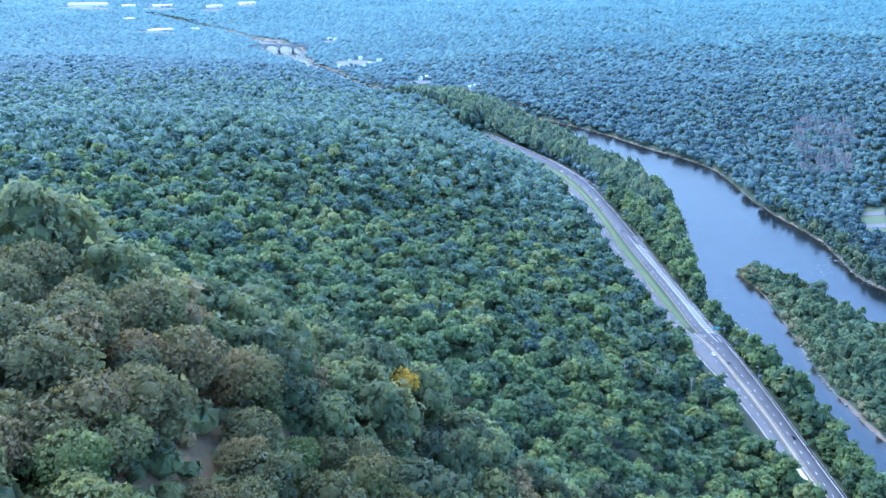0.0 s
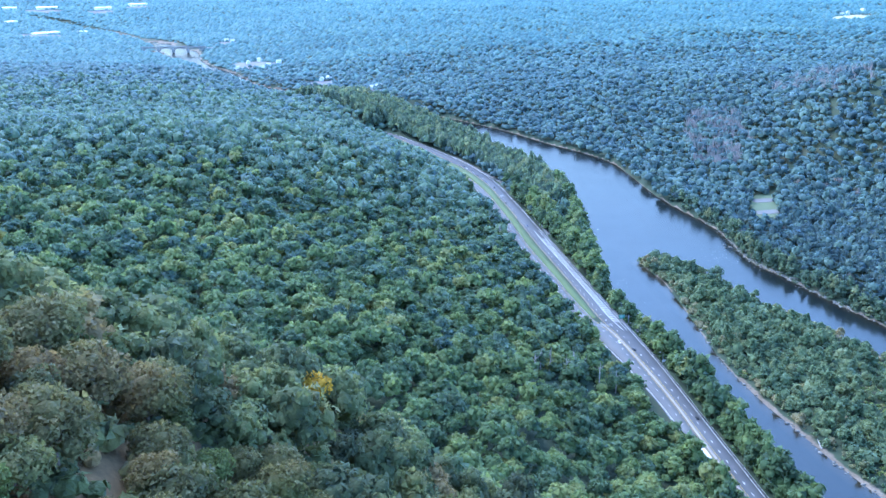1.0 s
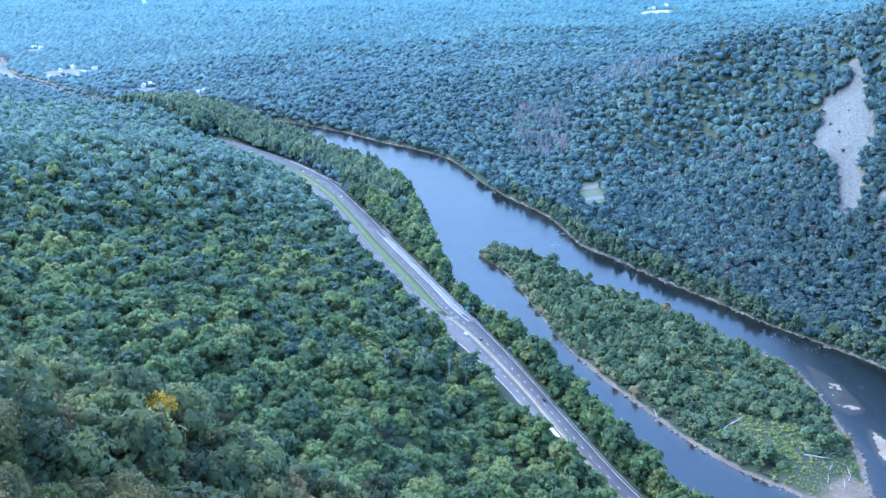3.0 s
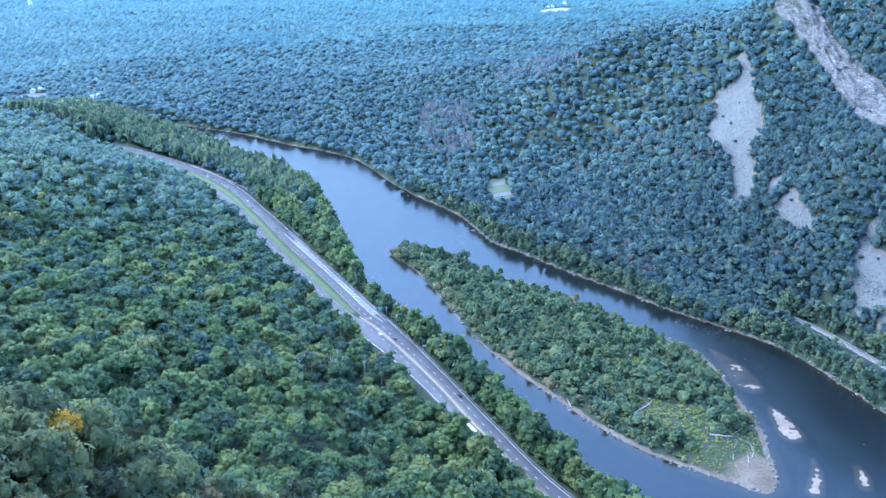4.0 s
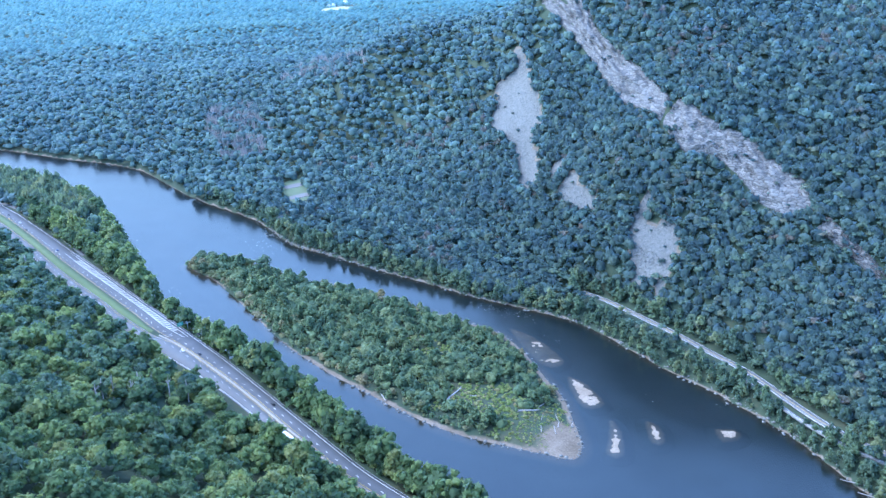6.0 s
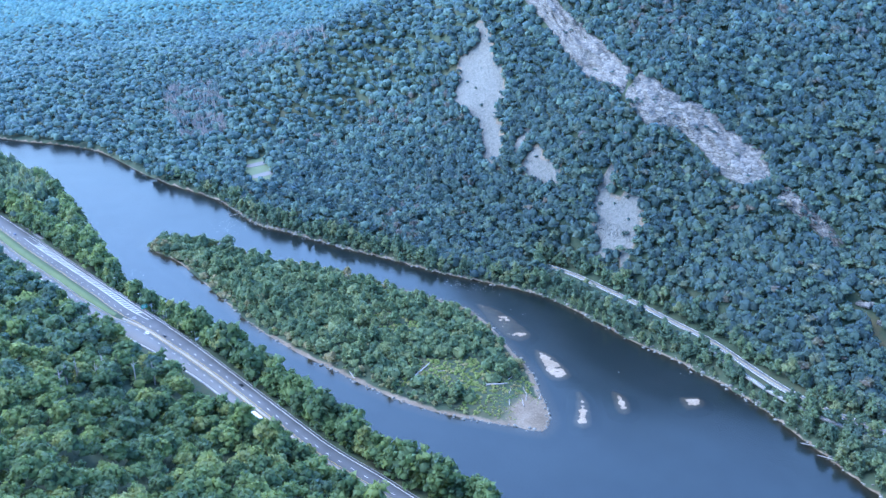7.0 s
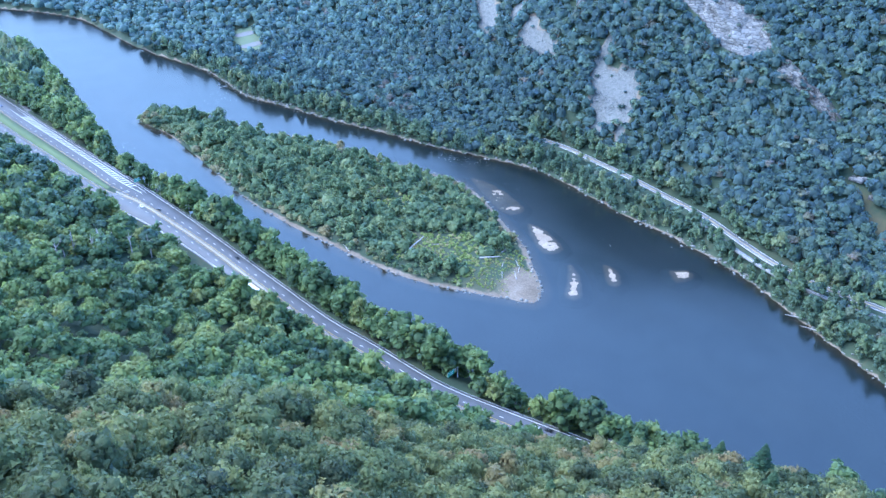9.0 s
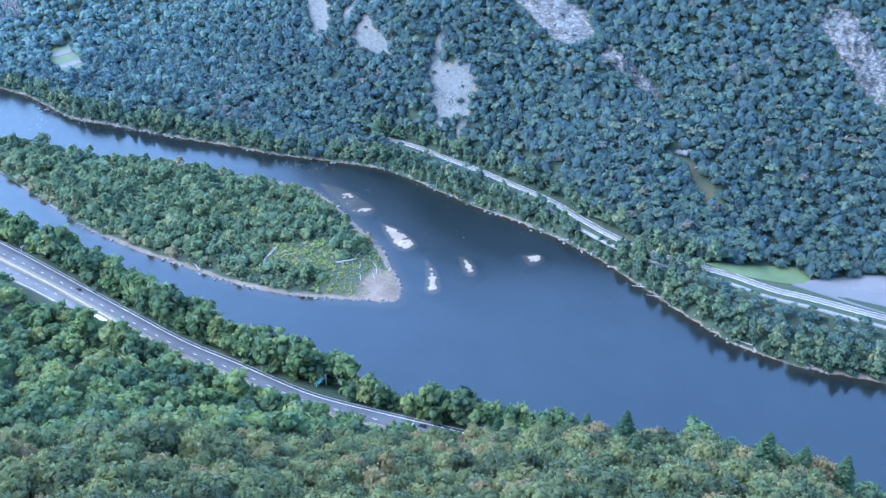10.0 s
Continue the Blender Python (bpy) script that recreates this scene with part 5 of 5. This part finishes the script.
# hatched wedge where the slip road joins
HATCH = dash_mesh(4.2, 0.9)
gore_l, gore_r = inset(riv_l, riv_r, 10.6), inset(riv_r, riv_l, 4.6)
strip(gore_l, 8.19, 0.16, "gore_line", m_paint, road_river, 668, 960)
strip(gore_r, 8.19, 0.16, "gore_line", m_paint, road_river, 668, 960)
for k, y in enumerate(np.arange(690, 925, 5.2)):
    i, j = int(np.argmin(abs(gore_l[:, 1] - y))), int(np.argmin(abs(gore_r[:, 1] - y)))
    w = gore_r[j, 0] - gore_l[i, 0]
    if w > 1.0:
        ob = new("hatch_bar", HATCH)
        ob.matrix_basis = pose((gore_l[i, 0] + gore_r[j, 0]) / 2, y, 8.19, 0, 0, 70) @ Matrix.Diagonal((1, w / 4.2, 1, 1))
        ob.parent = road_river
RAMP = [(172, 1345), (190, 1291), (207, 1235), (228, 1158), (235, 1094), (236, 1042), (236, 997), (237, 940)]
ramp_line = spline(RAMP)
slip = strip(ramp_line, 8.17, 3.2, "slip_road", m_pale, None, depth=0.5)
tagged(slip, "narrow pale slip road curving through trees to the motorway", "road", kind="structure")


def flat(name, poly, z, mat, label, category, over=None):
    """A paved or grassed patch; rides on the land when no height is given."""
    bm = bmesh.new()
    pts = spline(list(poly) + [poly[0]], 5)[:-1]
    vs = [bm.verts.new((x, y, 0)) for x, y in pts]
    bm.faces.new(vs)
    bmesh.ops.triangulate(bm, faces=bm.faces[:])
    bmesh.ops.subdivide_edges(bm, edges=bm.edges[:], cuts=2, use_grid_fill=True)
    if z is None:
        co = np.array([v.co for v in bm.verts])
        for v, h in zip(bm.verts, height(co[:, :2])):
            v.co.z = h + over
    else:
        for v in bm.verts:
            v.co.z = z
    ext = bmesh.ops.extrude_face_region(bm, geom=bm.faces[:])
    for v in ext["geom"]:
        if isinstance(v, bmesh.types.BMVert):
            v.co.z -= 0.6
    bmesh.ops.recalc_face_normals(bm, faces=bm.faces[:])
    return tagged(part(name, bm, mat), label, category, kind="structure")


m_meadow = surface("dry_grass", [(0.3, (0.068, 0.092, 0.050)), (0.7, (0.100, 0.122, 0.066))], 0.06, 0.8)
flat("pavement", SERVICE, 8.12, m_pale, "small pale paved lay-by among trees", "pavement")
flat("lawn", LAWN, None, m_grass, "mown green lawn beside the far road", "grass", 0.5)
flat("car_park", LOT, None, m_pale, "empty pale asphalt car park below the mountain", "car park", 0.55)
flat("meadow", CLEARING, None, m_meadow, "small grassy clearing in the far woods", "grass", 0.6)
for k in (0.22, 0.72):
    (ax, ay), (bx, by) = [(CLEARING[i][0] * (1 - k) + CLEARING[j][0] * k, CLEARING[i][1] * (1 - k) + CLEARING[j][1] * k) for i, j in ((0, 3), (1, 2))]
    flat("pavement", [(ax + 3, ay + 6), (bx - 2, by + 3), (bx - 2, by - 9), (ax + 3, ay - 6)], None, m_pale, "narrow pale parking strip in the grassy clearing", "pavement", 0.9)
er = spline(EAST_ROAD)
far_road = strip(er, 10.3, 3.6, "road", m_pale, None, depth=0.6)
tagged(far_road, "pale two-lane road along the far bank", "road", kind="structure")
strip(er, 10.33, 0.14, "centre_line", m_yline, far_road)
for f in (-3.2, 3.2):
    t = np.gradient(er, axis=0)
    n = np.column_stack([-t[:, 1], t[:, 0]]) / np.linalg.norm(t, axis=1)[:, None]
    strip(er + n * f, 10.33, 0.12, "edge_line", m_paint, far_road)

# single railway track on ballast beside the far road
t = np.gradient(er, axis=0)
n = np.column_stack([-t[:, 1], t[:, 0]]) / np.linalg.norm(t, axis=1)[:, None]
track = er + n * (11.0 if (n[:, 0].mean() < 0) else -11.0)
ballast = strip(track, 10.0, 2.2, "railway", m_boulder, None, -60, 330, depth=0.8)
tagged(ballast, "single railway track on grey ballast along the far bank", "railway", kind="structure")

# guard rails
m_steel = surface("galvanised_steel", [(0.3, (0.30, 0.31, 0.32)), (0.7, (0.42, 0.43, 0.44))], 0.5, 4.0, 0.45)
RAIL_POST = bpy.data.meshes.new("post")
bm = bmesh.new()
bmesh.ops.create_cube(bm, size=1)
bmesh.ops.scale(bm, vec=(0.14, 0.14, 0.85), verts=bm.verts)
bmesh.ops.translate(bm, vec=(0, 0, 0.4), verts=bm.verts)
bm.to_mesh(RAIL_POST)
bm.free()
RAIL_POST.materials.append(m_steel)


def guard_rail(line, z, every, y0, y1):
    line = line[(line[:, 1] > y0) & (line[:, 1] < y1)]
    rail = new("guard_rail", None)
    bm = bmesh.new()
    tube(bm, [(x, y, z + 0.65) for x, y in line], [0.11] * len(line), 4)
    part("rail", bm, m_steel, rail)
    for x, y in line[::every]:
        ob = new("post", RAIL_POST)
        ob.matrix_basis = pose(x, y, z)
        ob.parent = rail
    return tagged(rail, "grey steel guard rail beside the motorway", "guard rail")


for s_ in (-0.72, 0.72):
    strip(track + n * s_, 10.22, 0.08, "rail", m_steel, ballast, -60, 330, depth=0.16)
guard_rail(inset(riv_r, riv_l, 0.5), 8.15, 3, 200, 960)
guard_rail(inset(hil_l, hil_r, 0.4), 8.15, 4, 380, 700)
guard_rail(inset(hil_r, hil_l, 0.3), 8.15, 4, 700, 960)

# lamps, signs
m_green = surface("green_sign", [(0.3, (0.01, 0.22, 0.13)), (0.7, (0.02, 0.27, 0.17))], 0.5, 4.0, 0.5)
m_white = surface("white_metal", [(0.3, (0.62, 0.63, 0.64)), (0.7, (0.74, 0.75, 0.75))], 0.5, 4.0, 0.5)
m_orange = surface("orange_sign", [(0.3, (0.7, 0.26, 0.03)), (0.7, (0.8, 0.33, 0.05))], 0.5, 4.0, 0.5)


def street_lamp(x, y, z):
    lamp = new("street_lamp", None)
    lamp.matrix_basis = pose(x, y, z, 0, 0, 180)
    bm = bmesh.new()
    tube(bm, [(0, 0, 0), (0, 0, 5), (0, 0, 10)], [0.16, 0.13, 0.09], 8)
    part("pole", bm, m_steel, lamp)
    bm = bmesh.new()
    tube(bm, [(0, 0, 9.9), (0.9, 0, 10.4), (2.2, 0, 10.6)], [0.07, 0.06, 0.05], 6)
    part("arm", bm, m_steel, lamp)
    bm = bmesh.new()
    bmesh.ops.create_cube(bm, size=1)
    bmesh.ops.scale(bm, vec=(0.9, 0.4, 0.2), verts=bm.verts)
    bmesh.ops.bevel(bm, geom=bm.edges[:], offset=0.07, segments=2, affect="EDGES")
    bmesh.ops.translate(bm, vec=(2.5, 0, 10.6), verts=bm.verts)
    part("lamp_head", bm, m_white, lamp)
    return tagged(lamp, "tall grey steel street lamp beside the motorway", "street lamp", "motorway lamps")


for x, y in ((240, 960), (243, 908), (245, 859), (246.5, 809), (248.5, 757), (250.5, 707), (251.5, 656), (253, 604)):
    street_lamp(x, y, 8.0)


def box(w, d, h, c, bev=0.0):
    bm = bmesh.new()
    bmesh.ops.create_cube(bm, size=1)
    bmesh.ops.scale(bm, vec=(w, d, h), verts=bm.verts)
    if bev:
        bmesh.ops.bevel(bm, geom=bm.edges[:], offset=bev, segments=2, affect="EDGES")
    bmesh.ops.translate(bm, vec=c, verts=bm.verts)
    return bm


def overhead_sign(x, y, z, turn, reach, panels, label):
    """A cantilever: pole, two arms, green panels with plain white bars of lettering."""
    ob = new("overhead_sign", None)
    ob.matrix_basis = pose(x, y, z, 0, 0, turn)
    bm = bmesh.new()
    tube(bm, [(0, 0, 0), (0, 0, 8.2)], [0.25, 0.2], 8)
    part("pole", bm, m_steel, ob)
    for h in (6.3, 7.9):
        bm = bmesh.new()
        tube(bm, [(0, 0, h), (-reach, 0, h)], [0.13, 0.1], 6)
        part("arm", bm, m_steel, ob)
    for k in range(int(reach / 1.6)):
        bm = bmesh.new()
        tube(bm, [(-k * 1.6, 0, 6.3 + 1.6 * (k % 2)), (-(k + 1) * 1.6, 0, 6.3 + 1.6 * ((k + 1) % 2))], [0.06, 0.06], 4)
        part("brace", bm, m_steel, ob)
    for c, w, h in panels:
        pn = part("panel", box(w, 0.12, h, (c, -0.25, 7.1), 0.03), m_green, ob, "green sign panel")
        for j, f in enumerate((0.7, 0.5)):
            part("lettering", box(w * f, 0.03, h * 0.14, (c, -0.33, 7.1 + h * (0.18 - 0.36 * j))), m_white, pn)
        part("border", box(w + 0.16, 0.06, h + 0.16, (c, -0.2, 7.1), 0.02), m_white, pn)
    return tagged(ob, label, "road sign", "overhead signs")


overhead_sign(250.5, 685, 8, 5, 9.5, [(-7.0, 5.4, 3.4)], "green overhead motorway sign on a grey steel cantilever")
overhead_sign(277, 301, 8, 8, 10.0, [(-6.5, 5.6, 3.4)], "green overhead motorway sign on a white steel truss")
overhead_sign(213, 668, 8, 180, 17.0, [], "grey steel gantry arm reaching over the carriageway")


def board(x, y, z, turn, w, h, mat, name, label):
    ob = new(name, None)
    ob.matrix_basis = pose(x, y, z, 0, 0, turn)
    for s in (-1, 1):
        bm = bmesh.new()
        tube(bm, [(s * w * 0.35, 0, 0), (s * w * 0.35, 0, h + 2.2)], [0.09, 0.09], 6)
        part("post", bm, m_steel, ob)
    part("panel", box(w, 0.1, h, (0, -0.12, 2.2 + h / 2), 0.03), mat, ob)
    return tagged(ob, label, "road sign", "roadside signs")


board(251.5, 799, 8, 0, 4.6, 2.6, m_white, "roadside_sign", "white roadside sign panel on two posts")
board(254, 603, 8, 0, 3.6, 2.0, m_white, "roadside_sign", "white roadside sign panel on two posts")
board(286, 250, 8, 0, 1.4, 1.4, m_orange, "warning_sign", "small orange warning sign beside the road")
board(290, 238, 8, 0, 1.0, 1.0, m_white, "roadside_sign", "small white roadside sign on two posts")


# ---- vehicles ----
def paint(name, c, rough=0.35):
    m, nt, b = material(name, rough, 0.5)
    nt.links.new(ramp(nt, noise_at(nt, 0.7, 3), [(0.3, tuple(v * 0.85 for v in c)), (0.7, c)]), b.inputs["Base Color"])
    return m


m_tyre, m_glass = paint("tyre", (0.02, 0.02, 0.02), 0.8), paint("car_glass", (0.02, 0.025, 0.03), 0.08)
BODY = {"white": paint("white_paint", (0.75, 0.75, 0.75)), "black": paint("black_paint", (0.015, 0.016, 0.02)), "grey": paint("grey_paint", (0.16, 0.17, 0.18)), "blue": paint("blue_paint", (0.03, 0.06, 0.16)),
        "red": paint("red_paint", (0.35, 0.03, 0.03)), "teal": paint("teal_paint", (0.02, 0.28, 0.36)), "silver": paint("silver_paint", (0.45, 0.46, 0.47))}
WHEEL = bpy.data.meshes.new("wheel")
bm = bmesh.new()
bmesh.ops.create_cone(bm, cap_ends=True, segments=14, radius1=0.34, radius2=0.34, depth=0.24, matrix=Matrix.Rotation(math.pi / 2, 4, "Y"))
bmesh.ops.bevel(bm, geom=[e for e in bm.edges if len(e.link_faces) == 2 and abs(e.calc_face_angle()) > 1.2], offset=0.04, segments=1, affect="EDGES")
bm.to_mesh(WHEEL)
bm.free()
WHEEL.materials.append(m_tyre)


def hull(profile, wide, taper=0.0):
    """A body from a side profile (y, z), extruded across and bevelled."""
    bm = bmesh.new()
    l = [bm.verts.new((-wide / 2 + taper * max(0, (z_ - 0.9)), y_, z_)) for y_, z_ in profile]
    r_ = [bm.verts.new((wide / 2 - taper * max(0, (z_ - 0.9)), y_, z_)) for y_, z_ in profile]
    n = len(profile)
    for i in range(n):
        bm.faces.new((l[i], l[(i + 1) % n], r_[(i + 1) % n], r_[i]))
    bm.faces.new(l[::-1])
    bm.faces.new(r_)
    bmesh.ops.recalc_face_normals(bm, faces=bm.faces[:])
    bmesh.ops.bevel(bm, geom=bm.edges[:], offset=0.06, segments=2, affect="EDGES")
    return bm


def wheels(ob, ys, half):
    for y_ in ys:
        for s in (-1, 1):
            w = new("wheel", WHEEL)
            w.matrix_basis = pose(s * half, y_, 0.34)
            w.parent = ob


def car(x, y, z, turn, colour):
    ob = new("car", None)
    ob.matrix_basis = pose(x, y, z, 0, 0, turn)
    part("body", hull([(-2.3, 0.3), (2.3, 0.3), (2.35, 0.65), (2.2, 0.85), (1.0, 0.95), (-2.0, 1.0), (-2.35, 0.8)], 1.82), BODY[colour], ob)
    part("windows", hull([(1.1, 0.93), (0.35, 1.36), (-1.2, 1.38), (-1.95, 0.98)], 1.66, 0.3), m_glass, ob)
    part("roof", hull([(0.3, 1.35), (0.25, 1.45), (-1.15, 1.46), (-1.25, 1.37)], 1.4), BODY[colour], ob)
    wheels(ob, (1.45, -1.45), 0.8)
    return tagged(ob, colour + " passenger car driving lane on the motorway", "car", "cars on the motorway")


def lorry(x, y, z, turn, colour):
    ob = new("lorry", None)
    ob.matrix_basis = pose(x, y, z, 0, 0, turn)
    part("cab", hull([(5.2, 0.5), (8.0, 0.5), (8.1, 1.5), (7.3, 1.8), (6.9, 3.0), (5.2, 3.2)], 2.4), BODY[colour], ob)
    part("windscreen", hull([(7.5, 1.85), (7.05, 2.8), (6.9, 2.8), (7.2, 1.85)], 2.2), m_glass, ob)
    part("trailer", box(2.5, 12.5, 2.7, (0, -1.6, 2.55), 0.06), BODY["white"], ob, "white box trailer")
    part("chassis", box(1.2, 13.5, 0.3, (0, -0.8, 0.95), 0.03), m_steel, ob)
    wheels(ob, (7.2, 5.0, 4.0, -5.5, -6.6), 1.05)
    return tagged(ob, "long lorry with teal cab and white trailer", "lorry")


def lane(left, right, m, y):
    l = inset(left, right, m)
    i = int(np.argmin(abs(l[:, 1] - y)))
    j = min(i + 1, len(l) - 1)
    return l[i, 0], y, 8.15, math.degrees(math.atan2(l[i, 1] - l[j, 1], l[i, 0] - l[j, 0])) - 90


for y, m, c in [(1279, 6.6, "black"), (1264, 3.0, "white"), (1251, 6.6, "black"), (1222, 3.0, "black"), (1216, 6.6, "grey"), (1184, 3.0, "blue"), (1153, 6.6, "black"), (1137, 3.0, "grey"), (1109, 7.0, "white"), (1076, 3.0, "black"),
                (975, 6.6, "blue"), (631, 3.0, "black"), (517, 6.6, "black"), (238, 3.4, "grey"), (238.5, 7.4, "white"), (231.5, 8.0, "black"), (288, 3.0, "black")]:
    car(*lane(riv_l, riv_r, m, y), c)
for y, m, c in [(646, 3.2, "white"), (428, 3.2, "white"), (493, 3.2, "black"), (436, 3.2, "grey"), (220, 3.2, "black"), (1190, 6.0, "grey"), (790, 6.0, "silver"), (1400, 4.0, "red")]:
    x, y, z_, a = lane(hil_r, hil_l, m, y)
    car(x, y, z_, a + 180, c)
x, y, z_, a = lane(hil_r, hil_l, 6.2, 466)
lorry(x, y, z_, a + 180, "teal")


# ---- far up the valley: railway viaduct, buildings, bare ground ----
m_brick = surface("pale_render", [(0.3, (0.55, 0.54, 0.52)), (0.7, (0.70, 0.69, 0.67))], 0.05, 1.0)
m_roof = surface("grey_roof", [(0.3, (0.30, 0.31, 0.33)), (0.7, (0.42, 0.43, 0.45))], 0.05, 1.0)
bridge = new("arch_bridge", None)
bridge.matrix_basis = pose(-640, 2930, 0, 0, 0, -4)
part("deck", box(210, 9, 3.5, (85, 0, 17.5), 0.3), m_concrete, bridge)
part("parapet", box(210, 0.6, 1.6, (85, -4.4, 20.0), 0.1), m_concrete, bridge)
for k in range(5):
    part("pier", box(6, 10, 18, (-12 + k * 48, 0, 8), 0.6), m_concrete, bridge)
    bm = bmesh.new()
    tube(bm, [(-12 + k * 48 + 24 + 22 * math.cos(a), 0, 3 + 13 * math.sin(a)) for a in np.linspace(math.pi, 0, 13)], [2.0] * 13, 4)
    part("arch", bm, m_concrete, bridge)
tagged(bridge, "long pale concrete arch bridge over the upper river", "bridge")


def building(x, y, w, d, h, turn, gable, label):
    ob = new("building", None)
    ob.matrix_basis = pose(*at(x, y, -1.5), 0, 0, turn)
    wall = part("wall", box(w, d, h + 1.5, (0, 0, (h + 1.5) / 2), 0.1), m_brick, ob)
    if gable:
        part("roof", hull([(-d / 2 - 0.5, h + 1.4), (d / 2 + 0.5, h + 1.4), (0, h + 1.5 + d * 0.3)], w + 1), m_roof, ob)
    else:
        part("roof", box(w + 0.8, d + 0.8, 0.8, (0, 0, h + 1.9), 0.1), m_white, ob)
    for k in range(max(2, int(w / 8))):
        part("window", box(2.2, 0.2, 2.0, (-w / 2 + (k + 0.5) * w / max(2, int(w / 8)), -d / 2 - 0.06, h * 0.6)), m_glass, ob)
    return tagged(ob, label, "building", "far buildings")


for k, (x, y, w, d, h) in enumerate([(-1660, 4110, 170, 50, 14), (-1500, 4190, 60, 40, 10), (-1350, 4225, 90, 45, 10), (-1100, 4225, 70, 40, 10), (-970, 4350, 80, 40, 10), (-1140, 3507, 100, 40, 7), (-1036, 3600, 50, 30, 6), (-1358, 3780, 40, 30, 8), (-68, 4334, 14, 14, 40)]):
    building(x, y, w, d, h, 10 + k * 7, False, "long white flat-roofed industrial building in the far valley" if w > 20 else "slender pale tower above the far woods")
for k, (x, y) in enumerate([(-408, 3120), (-385, 3100), (-299, 2450), (-279, 2570), (-250, 2620), (-215, 2510), (-190, 2560), (-230, 2460), (-58, 2200), (-40, 2215), (62, 2050), (80, 2060), (1614, 2680), (1640, 2690), (1698, 2702)]):
    building(x, y, 14 if k < 15 else 9, 10 if k < 15 else 7, 8 if k < 15 else 4, k * 33, True, "small pale house with a grey gabled roof among trees")
m_field = surface("dry_field", [(0.3, (0.20, 0.20, 0.12)), (0.7, (0.34, 0.32, 0.22))], 0.01, 0.2)
for k, y in enumerate(YARDS):
    flat("field", oval(*y), None, m_field if k in (8, 9) else m_pale, "open pale yard cleared in the distant woods", "field", 1.0)
